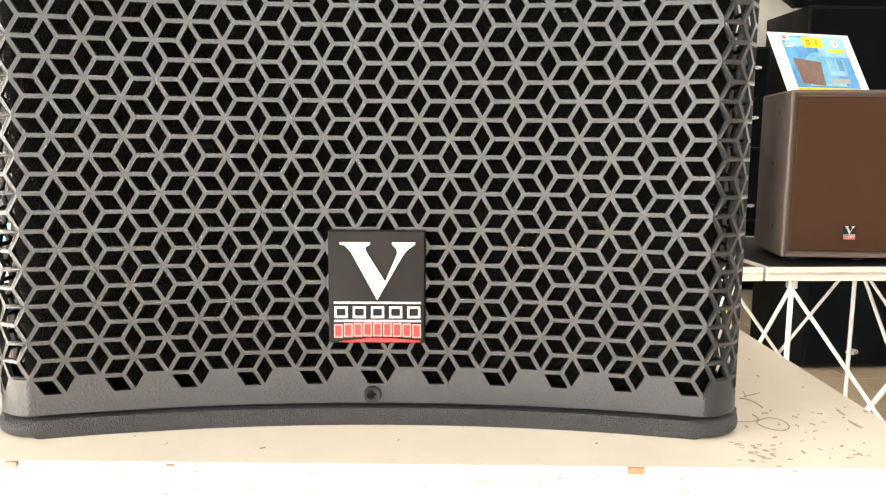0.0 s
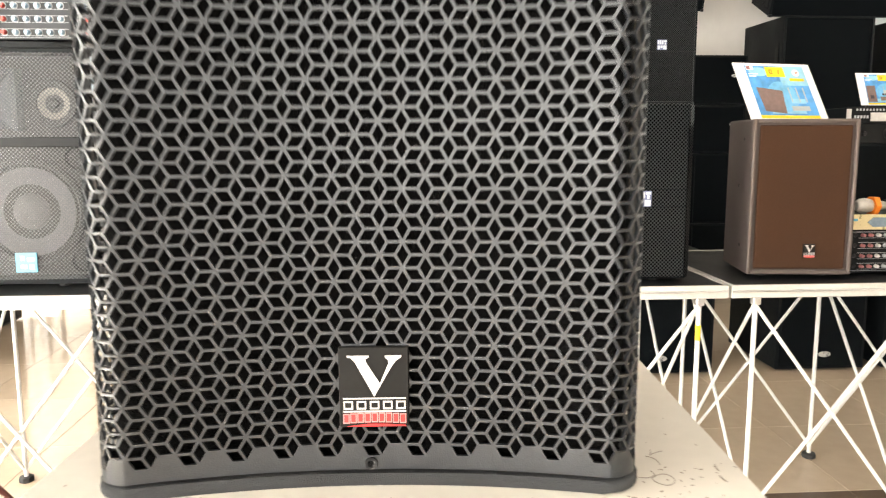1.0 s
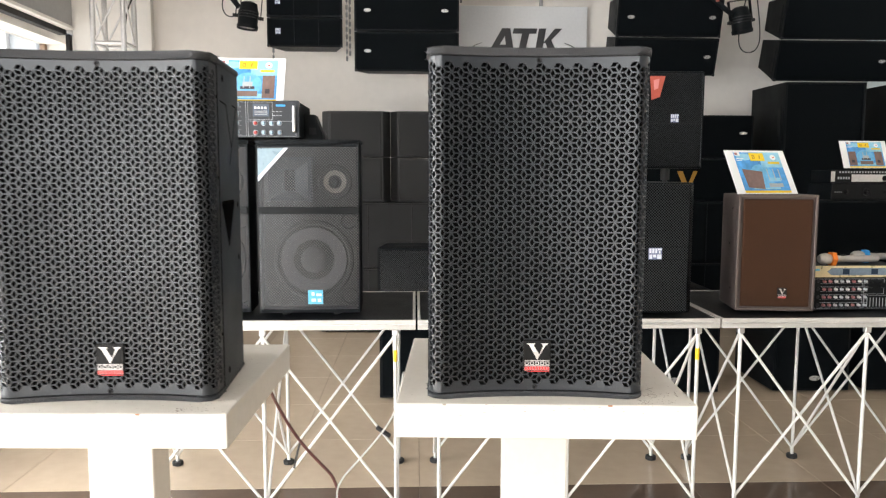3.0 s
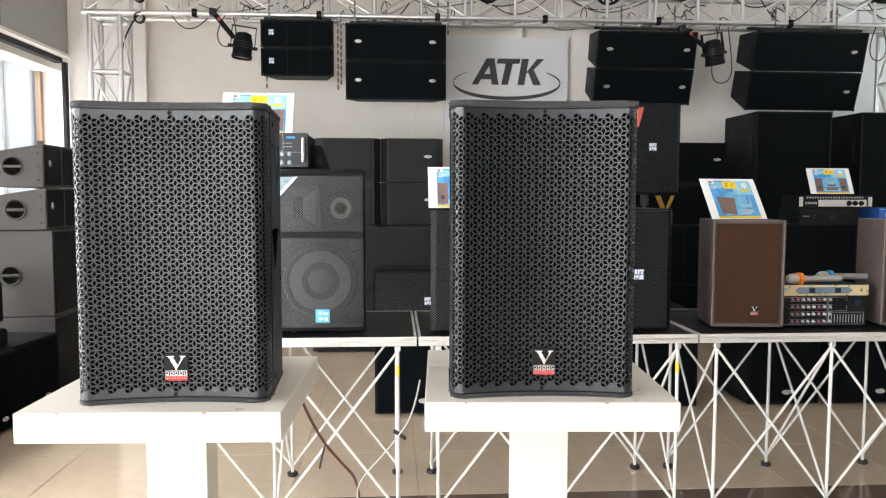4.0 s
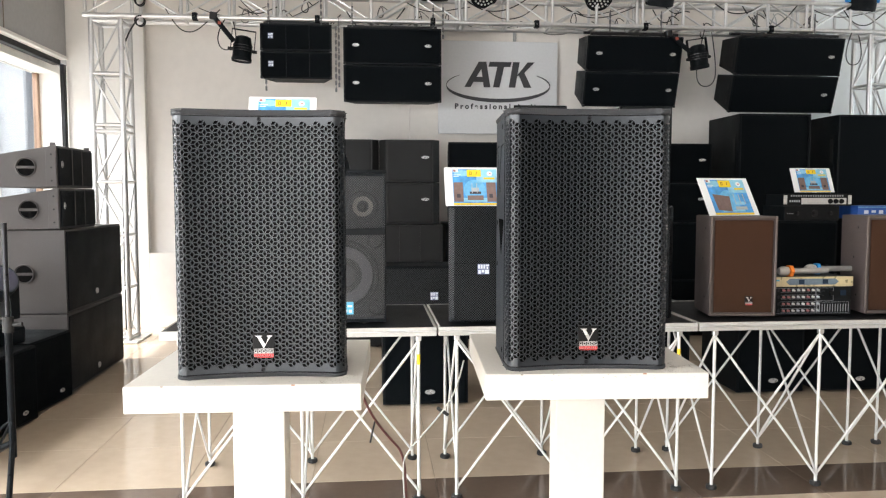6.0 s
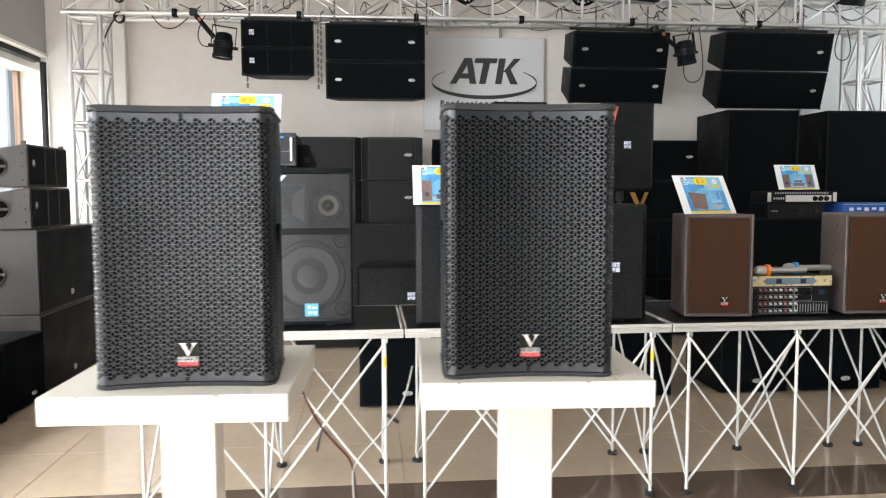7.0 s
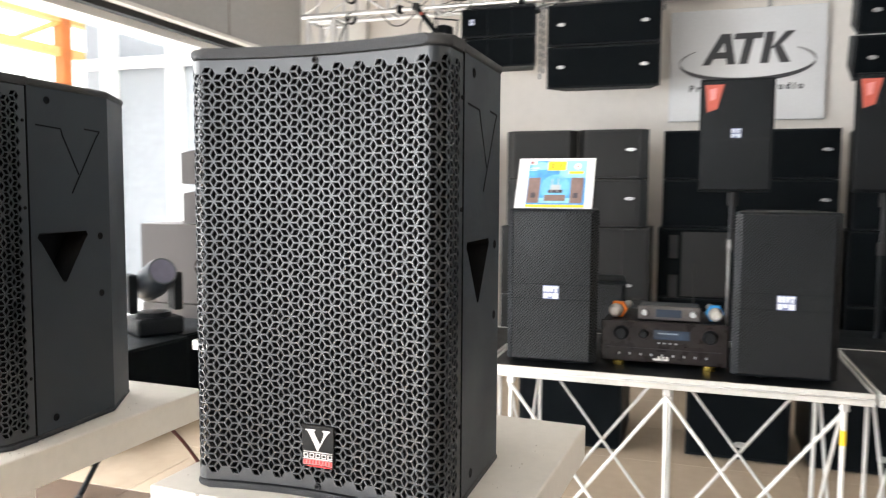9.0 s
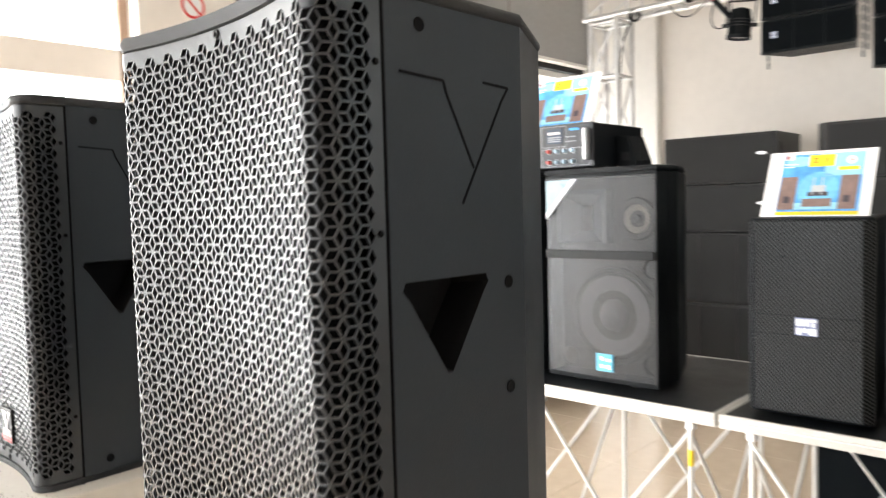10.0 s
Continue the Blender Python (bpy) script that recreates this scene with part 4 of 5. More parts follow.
# ---- loudspeakers on the stage ----
def two_way(m, sticker):
    t = thing("two_way_loudspeaker", "grey-black two-way loudspeaker with perforated grille and large woofer", "loudspeaker", m, "two-way loudspeakers")
    w, d, h = 0.432, 0.39, 0.735
    part("body", bm_prism([(-w / 2, 0.085), (w / 2, 0.085), (w / 2, 0.15), (w / 2 - 0.085, d), (-w / 2 + 0.085, d), (-w / 2, 0.15)], 0.014, h, 0.008, 2), "box", t)
    for k in (-1, 1):
        part("side_wall", bm_box(k * (w / 2 - 0.007) - 0.007, k * (w / 2 - 0.007) + 0.007, 0, 0.0845, 0.014, h, 0.002), "box", t)
    part("top_wall", bm_box(-w / 2 + 0.0142, w / 2 - 0.0142, 0.0, 0.0845, h - 0.014, h), "box", t)
    part("bottom_wall", bm_box(-w / 2 + 0.0142, w / 2 - 0.0142, 0.0, 0.0845, 0.014, 0.03), "box", t)
    part("cap", bm_prism([(-w / 2 - 0.004, -0.004), (-w * 0.3, -0.016), (w * 0.3, -0.016), (w / 2 + 0.004, -0.004), (w / 2 + 0.004, 0.15), (w / 2 - 0.083, d), (-w / 2 + 0.083, d), (-w / 2 - 0.004, 0.15)], h + 0.0005, h + 0.018, 0.006, 2), "box", t)
    bow = [(-w / 2, 0.0), (-w * 0.33, -0.010), (0, -0.016), (w * 0.33, -0.010), (w / 2, 0.0)]
    bm = bmesh.new()
    for (xa, ya), (xb, yb) in zip(bow, bow[1:]):
        bm.faces.new([bm.verts.new(c) for c in ((xa * 0.98, ya, 0.03), (xb * 0.98, yb, 0.03), (xb * 0.98, yb, h - 0.012), (xa * 0.98, ya, h - 0.012))])
    bmesh.ops.remove_doubles(bm, verts=bm.verts[:], dist=1e-5)
    part("grille", bm, "perfsee", t, "perforated grey metal grille", True)
    wo = part("woofer", moved(bm_lathe([(0.175, 0.078), (0.170, 0.066), (0.158, 0.064), (0.150, 0.074), (0.142, 0.070)], 40, 'Y'), Matrix.Translation((0.01, 0, 0.235))), "surround", t, "", True)
    part("cone", moved(bm_lathe([(0.142, 0.070), (0.060, 0.083)], 40, 'Y'), Matrix.Translation((0.01, 0, 0.235))), "cone", wo, "grey paper cone", True)
    part("dust_cap", moved(bm_lathe([(0.060, 0.080), (0.045, 0.066), (0.02, 0.060), (0.0, 0.058)], 30, 'Y'), Matrix.Translation((0.01, 0, 0.235))), "cone", wo, "", True)
    tw = part("tweeter", moved(bm_lathe([(0.075, 0.078), (0.070, 0.066), (0.052, 0.066), (0.050, 0.070)], 32, 'Y'), Matrix.Translation((0.105, 0, 0.575))), "surround", t, "", True)
    part("tweeter_cone", moved(bm_lathe([(0.050, 0.070), (0.018, 0.083)], 32, 'Y'), Matrix.Translation((0.105, 0, 0.575))), "conepale", tw, "pale beige cone", True)
    part("dust_cap", moved(bm_lathe([(0.018, 0.08), (0.012, 0.07), (0.0, 0.067)], 20, 'Y'), Matrix.Translation((0.105, 0, 0.575))), "surround", tw, "", True)
    hx = -0.09
    part("horn", joined([bm_shape([(hx - 0.10, 0.49), (hx - 0.085, 0.49), (hx - 0.085, 0.68), (hx - 0.10, 0.68)], 0.03, 0.083), bm_shape([(hx + 0.085, 0.49), (hx + 0.10, 0.49), (hx + 0.10, 0.68), (hx + 0.085, 0.68)], 0.03, 0.083),
                        bm_shape([(hx - 0.0848, 0.665), (hx + 0.0848, 0.665), (hx + 0.0848, 0.68), (hx - 0.0848, 0.68)], 0.03, 0.083)]), "cab", t)
    flare = bmesh.new()
    ring_o = [flare.verts.new((hx + a * 0.084, 0.034, 0.580 + b * 0.084)) for a, b in ((-1, -1), (1, -1), (1, 1), (-1, 1))]
    ring_i = [flare.verts.new((hx + a * 0.022, 0.074, 0.580 + b * 0.045)) for a, b in ((-1, -1), (1, -1), (1, 1), (-1, 1))]
    for q in range(4):
        flare.faces.new((ring_o[q], ring_o[(q + 1) % 4], ring_i[(q + 1) % 4], ring_i[q]))
    bmesh.ops.recalc_face_normals(flare, faces=flare.faces[:])
    part("horn_flare", flare, "cab", t, "charcoal horn flare narrowing to a dark throat")
    # black block paints the shade at the end of the horn
    part("throat", bm_box(hx - 0.022, hx + 0.022, 0.0742, 0.0780, 0.535, 0.625), "groove", t)
    part("baffle", bm_box(-w / 2 + 0.0145, w / 2 - 0.0145, 0.0785, 0.0845, 0.031, h - 0.0145), "surround", t)
    part("cross_band", bm_box(-w / 2 + 0.004, w / 2 - 0.004, -0.0165, -0.0100, 0.440, 0.470, 0.002), "panel", t)
    for x, z in ((-0.165, 0.075), (0.165, 0.075), (0.165, 0.405)):
        part("port", moved(bm_lathe([(0.038, 0.060), (0.034, 0.058), (0.030, 0.077)], 24, 'Y'), Matrix.Translation((x, 0, z))), "dark", t, "", True)
    lab = part("logo_plate", bm_box(-0.005, 0.058, -0.0205, -0.0145, 0.055, 0.115), "labelblue", t, "cyan label plate")
    for bx, bz, bw, bh in ((0.010, 0.092, 0.012, 0.014), (0.030, 0.090, 0.022, 0.010), (0.010, 0.066, 0.018, 0.012), (0.036, 0.064, 0.014, 0.014)):
        part("bar", bm_box(bx, bx + bw, -0.0215, -0.0200, bz, bz + bh), "label", lab)
    if sticker:
        part("sticker", bm_shape([(-0.208, 0.715), (-0.085, 0.718), (-0.208, 0.585)], -0.0135, -0.0060), "stickerblue", t, "triangular blue-grey corner sticker")
        part("sticker_edge", bm_shape([(-0.098, 0.718), (-0.080, 0.718), (-0.208, 0.578), (-0.208, 0.597)], -0.0150, -0.0060), "label", t, "white diagonal sticker edge")
    for x in (-0.11, 0.11):
        for y in (0.05, 0.33):
            part("foot", moved(bm_lathe([(0.02, 0.0), (0.018, 0.015)], 10, 'Z'), Matrix.Translation((x, y, 0))), "rubber", t)
    return t


two_way(pose(-0.693, 2.245, DECK, 0, 0, 0), True)
two_way(pose(-1.165, 2.265, DECK, 0, 0, 0), True)

for x, y in ((-0.005, 2.205), (0.790, 2.212)):
    c = cabinet("column_loudspeaker", "slim black loudspeaker with a pale label on the stage", pose(x, y, DECK), 0.332, 0.36, 0.577, 0.05, body="box", front="perf", margin=0.006, cham=0.014, logos=[(0.0, 0.272, 0.058, 0.050, "pale")], group="black stage loudspeakers")
    for k in (-1, 1):
        edge = bmesh.new()
        edge.faces.new([edge.verts.new(q) for q in ((k * 0.1465, -0.0095, 0.02), (k * 0.1675, 0.0145, 0.02), (k * 0.1675, 0.0145, 0.569), (k * 0.1465, -0.0095, 0.569))])
        part("grille_edge", edge, "dots", c, "coarsely perforated folded grille edge")
    for z in (0.245, 0.300):
        part("seam", bm_box(-0.146, 0.146, -0.0112, -0.0098, z, z + 0.003), "box", c)
for x in (1.340, 2.183):
    b = cabinet("brown_loudspeaker", "brown vinyl loudspeaker with a brown cloth front on the stage", pose(x, 2.25, DECK, 0, 0, -6), 0.336, 0.28, 0.524, 0.018, body="brownbox", front="brown", margin=0.020, group="brown loudspeakers")
    for x0, x1, q0, q1 in ((-0.169, -0.158, 0.014, 0.524), (0.158, 0.169, 0.014, 0.524), (-0.158, 0.158, 0.512, 0.524), (-0.158, 0.158, 0.014, 0.027)):
        part("edge_trim", bm_box(x0, x1, -0.013, -0.0005, q0, q1, 0.003), "brownedge", b)
    bd = badge(b, 0.80, -0.0102)
    bd.matrix_basis = pose(0.030, 0, 0.070)
    for y, z in ((0.09, 0.46), (0.13, 0.30), (0.09, 0.10)):
        part("screw", moved(bm_lathe([(0.0, -0.003), (0.006, -0.001), (0.007, 0.002)], 10, 'X'), Matrix.Translation((-0.168 + 0.018 * y / 0.28, y, z))), "dark", b)


# ---- price cards ----
def card(m, w, h, style):
    t = thing("price_card", "white printed price card with a blue picture leaning upright", "price card", m, "price cards")
    part("sheet", bm_box(-w / 2, w / 2, 0, 0.0022, 0, h, 0.0008), "paper", t)
    f = -0.0008

    def pr(name, x0, x1, z0, z1, mt, lift=0.0):
        part(name, bm_box(x0 * w, x1 * w, f - lift, 0.0004, z0 * h, z1 * h), mt, t)
    pr("print", -0.36, 0.40, 0.07, 0.95, "sky")
    pr("print", 0.05, 0.40, 0.60, 0.95, "cyan", 0.0005)
    pr("strip", -0.36, 0.40, 0.02, 0.07, "yellow")
    pr("tag", -0.11, 0.13, 0.75, 0.93, "yellow", 0.001)
    pr("picture", -0.20, 0.24, 0.10, 0.20, "cyan", 0.0004)
    part("picture", bm_shape([((0.01 + 0.19 * math.cos(q * 0.2618)) * w, (0.40 + 0.27 * math.sin(q * 0.2618)) * h) for q in range(24)], f - 0.0005, 0.0), "glowprint", t, "pale blue patch printed behind the devices")
    part("picture", bm_shape([((-0.20 + 0.13 * math.cos(q * 0.5236)) * w, (0.84 + 0.08 * math.sin(q * 0.5236)) * h) for q in range(12)], f - 0.0004, 0.0), "cyan", t)
    ringlet = [bm_box(-0.068 * w, -0.028 * w, f - 0.0015, 0.0004, z_ * h, (z_ + 0.014) * h) for z_ in (0.80, 0.866)] + [bm_box(x_ * w, (x_ + 0.010) * w, f - 0.0015, 0.0004, 0.814 * h, 0.866 * h) for x_ in (-0.068, -0.038)]
    part("bar", joined(ringlet), "ochre", t)
    part("bar", bm_shape([(0.040 * w, 0.80 * h), (0.052 * w, 0.80 * h), (0.068 * w, 0.88 * h), (0.056 * w, 0.88 * h)], f - 0.0015, 0.0004), "ochre", t)
    pr("strip", 0.17, 0.36, 0.68, 0.73, "yellow", 0.001)
    pr("flash", -0.35, -0.26, 0.87, 0.945, "paper", 0.001)
    pr("flash", -0.345, -0.30, 0.88, 0.935, "knobpink", 0.0014)
    pr("bar", -0.34, -0.22, 0.79, 0.805, "paper", 0.001)
    pr("bar", -0.34, -0.25, 0.75, 0.765, "paper", 0.001)
    pr("bar", 0.27, 0.30, 0.82, 0.84, "red", 0.0022)
    dot = bm_lathe([(0.0, f - 0.001), (0.045 * w, f - 0.001), (0.045 * w, 0.0)], 18, 'Y')
    part("dot", moved(dot, Matrix.Translation((0.28 * w, 0, 0.83 * h))), "paper", t)
    if style == 0:
        part("picture", bm_shape([(-0.28 * w, 0.14 * h), (-0.02 * w, 0.10 * h), (0.02 * w, 0.50 * h), (-0.30 * w, 0.56 * h)], f - 0.001, 0.0), "prbrown", t)
        pr("picture", 0.07, 0.30, 0.15, 0.23, "knob", 0.001)
        pr("picture", 0.09, 0.28, 0.28, 0.36, "cyan", 0.001)
        for x in (0.10, 0.20, 0.29):
            pr("picture", x, x + 0.012, 0.30, 0.56, "knob", 0.0012)
    else:
        pr("picture", -0.35, -0.19, 0.10, 0.60, "prbrown", 0.001)
        pr("picture", -0.30, -0.24, 0.20, 0.30, "ink", 0.0014)
        pr("picture", 0.25, 0.31, 0.20, 0.30, "ink", 0.0014)
        pr("picture", 0.21, 0.37, 0.10, 0.60, "prbrown", 0.001)
        pr("picture", -0.12, 0.15, 0.14, 0.26, "prbrown", 0.001)
        pr("picture", -0.08, 0.11, 0.30, 0.36, "ink", 0.001)
        pr("picture", -0.05, 0.08, 0.36, 0.46, "knob", 0.001)
        for x in (-0.04, 0.04):
            pr("picture", x, x + 0.010, 0.32, 0.58, "knob", 0.0014)
    part("back_stay", bm_box(-0.02, 0.02, 0.0025, 0.0045, 0.0, h * 0.8), "paper", t)
    return t


card(pose(1.350, 2.365, 1.375, -31, 0, 12), 0.315, 0.230, 0)
card(pose(-0.028, 2.320, 1.428, -28, 0, 0), 0.298, 0.220, 1)
card(pose(2.835, 4.06, 1.505, -24, 0, 0), 0.325, 0.205, 1)
card(pose(-0.985, 2.40, 1.769, -24, 0, 0), 0.335, 0.225, 1)


gx = thing("maroon_box", "small glossy maroon box on the stage behind a loudspeaker", "box", pose(0.80, 2.76, DECK))
part("case", bm_box(-0.125, 0.125, 0.0, 0.10, 0.004, 0.235, 0.006, 2), "plum", gx)
part("lid", bm_box(-0.128, 0.128, -0.003, 0.103, 0.2355, 0.252, 0.004), "plum", gx)
for x in (-0.10, 0.10):
    part("foot", bm_box(x - 0.015, x + 0.015, 0.02, 0.08, 0.0, 0.0038), "rubber", gx)
card(pose(0.800, 2.775, DECK + 0.253, -14, 0, 0), 0.26, 0.185, 0)
rod = thing("chrome_rod_stand", "thin chrome rod stand with a round foot on the stage", "stand", pose(0.630, 2.80, DECK))
part("foot", bm_lathe([(0.0, 0.0), (0.035, 0.0), (0.035, 0.008), (0.008, 0.014), (0.0, 0.014)], 20, 'Z'), "alu", rod, "", True)
part("pole", bm_tube((0, 0, 0.014), (0, 0, 0.40), 0.006, 10), "alu", rod, smooth=True)
part("tip", bm_lathe([(0.0062, 0.40), (0.009, 0.408), (0.005, 0.445), (0.0, 0.45)], 12, 'Z'), "alu", rod, "", True)

# ---- electronics ----
def knob_mesh(r):
    return bm_lathe([(0.0, -0.014), (r * 0.82, -0.014), (r, -0.002), (r * 1.1, 0.0)], 10, 'Y')


def mixing_amp(m, w, h, d, rows_, cols, accent, sliders):
    t = thing("mixing_amplifier", "black mixing amplifier with rows of small knobs", "amplifier", m, "amplifiers")
    part("case", bm_box(-w / 2 + 0.004, w / 2 - 0.004, 0.006, d, 0.010, h, 0.003), "box", t)
    part("face_panel", bm_box(-w / 2, w / 2, 0, 0.0055, 0.008, h + 0.002, 0.002), "panel" if sliders else "panelsatin", t)
    first = "knobpink" if sliders else "knobred"
    me = {k: mesh_of("knob", knob_mesh(0.0062 if sliders else 0.0074), k, True) for k in (accent, first, "silver")}
    me_ring = mesh_of("collar", bm_lathe([(0.0090, -0.0004), (0.0090, -0.0010), (0.0108, -0.0010), (0.0108, -0.0004)], 14, 'Y'), "print")
    for r in range(rows_):
        z = 0.030 + (h - 0.045) * r / max(1, rows_ - 1)
        n = cols if (sliders or r > 1) else cols + 4
        x0 = -w / 2 + 0.055
        stp = (w * (0.50 if sliders else 0.415)) / cols
        part("legend", bm_box(x0 - 0.014, x0 + stp * (cols - 0.4), -0.0006, 0.001, z + 0.0095, z + 0.0106), "print", t)
        part("legend", bm_box(x0 - 0.014, x0 + stp * (cols - 0.4), -0.0006, 0.001, z - 0.0106, z - 0.0098), "print", t)
        for c in range(n):
            k = first if c == 0 or c == cols or (sliders and c % 4 == 1) else accent if c % 2 else ("silver" if sliders else accent)
            piece("knob", me[k], t, pose(x0 + stp * c + (0.045 if c >= cols else 0), 0, z))
            if not sliders:
                piece("collar", me_ring, t, pose(x0 + stp * c + (0.045 if c >= cols else 0), 0, z))
        part("jack", moved(bm_lathe([(0.0, -0.001), (0.007, -0.003), (0.008, 0.001)], 10, 'Y'), Matrix.Translation((-w / 2 + 0.030, 0, z))), "screw", t)
    for bx0, bx1, bz0, bz1 in ((-w * 0.47, w * 0.04, 0.014, h - 0.004), (w * 0.055, w * 0.47, 0.014, h * 0.48), (w * 0.055, w * 0.27, h * 0.52, h - 0.004)):
        for q in ((bx0, bx1, bz0, bz0 + 0.001), (bx0, bx1, bz1 - 0.001, bz1), (bx0, bx0 + 0.001, bz0 + 0.001, bz1 - 0.001), (bx1 - 0.001, bx1, bz0 + 0.001, bz1 - 0.001)):
            part("outline", bm_box(q[0], q[1], -0.0005, 0.001, q[2], q[3]), "print", t)
    if sliders:
        for k in range(13):
            x = w * 0.06 + k * 0.0145
            part("slider_slot", bm_box(x, x + 0.0025, -0.001, 0.001, 0.022, 0.062), "print", t)
        for k in range(2):
            part("dial", moved(knob_mesh(0.014), Matrix.Translation((w * 0.13 + 0.05 * k, 0, h - 0.032))), "panel", t, "", True)
        part("screen", bm_box(w * 0.36, w * 0.43, -0.002, 0.002, h - 0.045, h - 0.018), "screen", t)
    else:
        part("screen", bm_box(w * 0.10, w * 0.24, -0.002, 0.002, h * 0.60, h * 0.92), "screen", t)
        for k in range(3):
            part("legend", bm_box(w * 0.115, w * 0.225, -0.0026, -0.0018, h * (0.64 + 0.045 * k), h * (0.652 + 0.045 * k)), "print", t)
        for k in range(6):
            part("legend", bm_box(w * (0.27 + 0.03 * (k % 3)), w * (0.29 + 0.03 * (k % 3)), -0.0006, 0.001, h * (0.62 + 0.10 * (k // 3)), h * (0.635 + 0.10 * (k // 3))), "print", t)
        for k in range(4):
            part("button", bm_box(w * 0.115 + 0.014 * k, w * 0.115 + 0.008 + 0.014 * k, -0.004, 0.0, h * 0.80, h * 0.85), "silver", t)
        part("lamp", bm_box(w * 0.30, w * 0.38, -0.002, 0.002, h * 0.86, h * 0.91), "blue", t)
        for k in (-1, 1):
            part("rack_handle", bm_box(k * (w / 2 - 0.020) - 0.006, k * (w / 2 - 0.020) + 0.006, -0.03, 0, 0.03, h - 0.02, 0.005, 2), "alu", t, "brushed rack handle")
    for x in (-w / 2 + 0.05, w / 2 - 0.05):
        for y in (0.05, d - 0.05):
            part("foot", moved(bm_lathe([(0.014, 0.0), (0.013, 0.011)], 10, 'Z'), Matrix.Translation((x, y, 0))), "rubber", t)
    return t


mixing_amp(pose(-0.975, 2.28, DECK + 0.754), 0.488, 0.162, 0.36, 4, 6, "knobblue", False)
mixing_amp(pose(1.745, 2.29, DECK), 0.430, 0.152, 0.33, 4, 8, "knob", True)
bx = thing("small_box", "small black slanted box behind the amplifier on a loudspeaker", "box", pose(-0.722, 2.44, DECK + 0.754))
part("case", bm_shape([(-0.055, 0.0), (0.068, 0.0), (0.068, 0.030), (0.035, 0.118), (-0.055, 0.125)], 0, 0.12, 0.004), "box", bx)
part("slot", bm_box(0.010, 0.040, -0.002, 0.001, 0.03, 0.06), "dark", bx)
pk = thing("small_white_box", "small white carton on a loudspeaker", "carton", pose(-1.315, 2.30, DECK + 0.754))
part("carton", bm_box(-0.08, 0.08, 0, 0.12, 0, 0.085, 0.002), "paper", pk)
part("seam", bm_box(-0.002, 0.002, -0.0006, 0.001, 0.002, 0.083), "knob", pk)

dsp = thing("sound_processor", "champagne fronted slim processor lying on the mixing amplifier", "processor", pose(1.735, 2.285, DECK + 0.155))
part("case", bm_box(-0.225, 0.225, 0.006, 0.20, 0.004, 0.048, 0.002), "box", dsp)
part("face_panel", bm_box(-0.232, 0.232, 0, 0.0055, 0, 0.052, 0.002), "gold", dsp, "champagne metal front")
part("screen", bm_shape([(-0.12, 0.010), (0.13, 0.010), (0.15, 0.026), (0.13, 0.042), (-0.12, 0.042), (-0.14, 0.026)], -0.0015, 0.001), "dimglass", dsp)
for x in (-0.07, 0.06):
    part("display", bm_box(x, x + 0.03, -0.003, -0.001, 0.014, 0.038), "screen", dsp)
part("bar", bm_box(-0.20, -0.175, -0.002, 0.001, 0.030, 0.038), "labelblue", dsp)


def microphone(x, y, z, rz, ringmat, L=0.25):
    t = thing("wireless_microphone", "grey wireless microphone with a " + ("bright orange" if ringmat == "orange" else "bright blue") + " rubber ring lying on equipment", "microphone", pose(x, y, z + 0.026, 0, 0, rz))
    part("head", bm_lathe([(0.0, -0.005), (0.016, -0.002), (0.024, 0.012), (0.026, 0.028), (0.022, 0.05)], 20, 'X'), "mesh", t, "", True)
    hexr = bm_lathe([(0.022, 0.05), (0.0335, 0.052), (0.0335, 0.070), (0.022, 0.07)], 6, 'X')
    part("ring", hexr, ringmat, t)
    part("handle", bm_lathe([(0.019, 0.07), (0.0145, 0.10), (0.0155, L - 0.03), (0.014, L - 0.003), (0.010, L)], 18, 'X'), "micgrey", t, "", True)
    part("switch", bm_box(0.10, 0.125, -0.006, 0.006, 0.014, 0.0195, 0.001), "panel", t)
    return t


microphone(1.575, 2.32, DECK + 0.208, 3, "orange", 0.28)
microphone(1.790, 2.43, DECK + 0.208, -2, "blue", 0.28)

av = thing("karaoke_receiver", "dark plum audio receiver on gold feet on the stage", "receiver", pose(0.395, 2.27, DECK))
part("case", bm_box(-0.215, 0.215, 0.010, 0.34, 0.024, 0.168, 0.004), "box", av)
part("face_panel", bm_box(-0.222, 0.222, 0, 0.0095, 0.020, 0.172, 0.004), "panelred", av)
for x, r in ((-0.150, 0.022), (-0.070, 0.014), (0.160, 0.022)):
    k = part("dial", moved(bm_lathe([(0.0, -0.024), (r * 0.85, -0.024), (r, -0.004), (r * 1.15, 0.0)], 22, 'Y'), Matrix.Translation((x, 0, 0.125))), "panel", av, "", True)
    part("dial_ring", moved(bm_lathe([(r * 1.15, -0.001), (r * 1.3, -0.002), (r * 1.32, 0.001)], 22, 'Y'), Matrix.Translation((x, 0, 0.125))), "screw", k)
part("screen", bm_box(-0.035, 0.090, -0.001, 0.001, 0.108, 0.142), "screen", av)
part("bar", bm_box(-0.02, 0.05, -0.002, 0.0, 0.128, 0.133), "dimglass", av)
for k in range(3):
    part("button", bm_box(-0.018 + 0.014 * k, -0.010 + 0.014 * k, -0.003, 0.001, 0.036, 0.046, 0.001), "silver", av)
for k in range(4):
    part("button", bm_box(-0.020 + 0.020 * k, -0.012 + 0.020 * k, -0.003, 0.001, 0.092, 0.097, 0.001), "knob", av)
part("trim", bm_box(-0.20, 0.20, -0.002, 0.001, 0.070, 0.073), "screw", av)
for k in range(9):
    part("knob", moved(knob_mesh(0.0038), Matrix.Translation((-0.155 + 0.038 * k, 0, 0.050))), "knob", av)
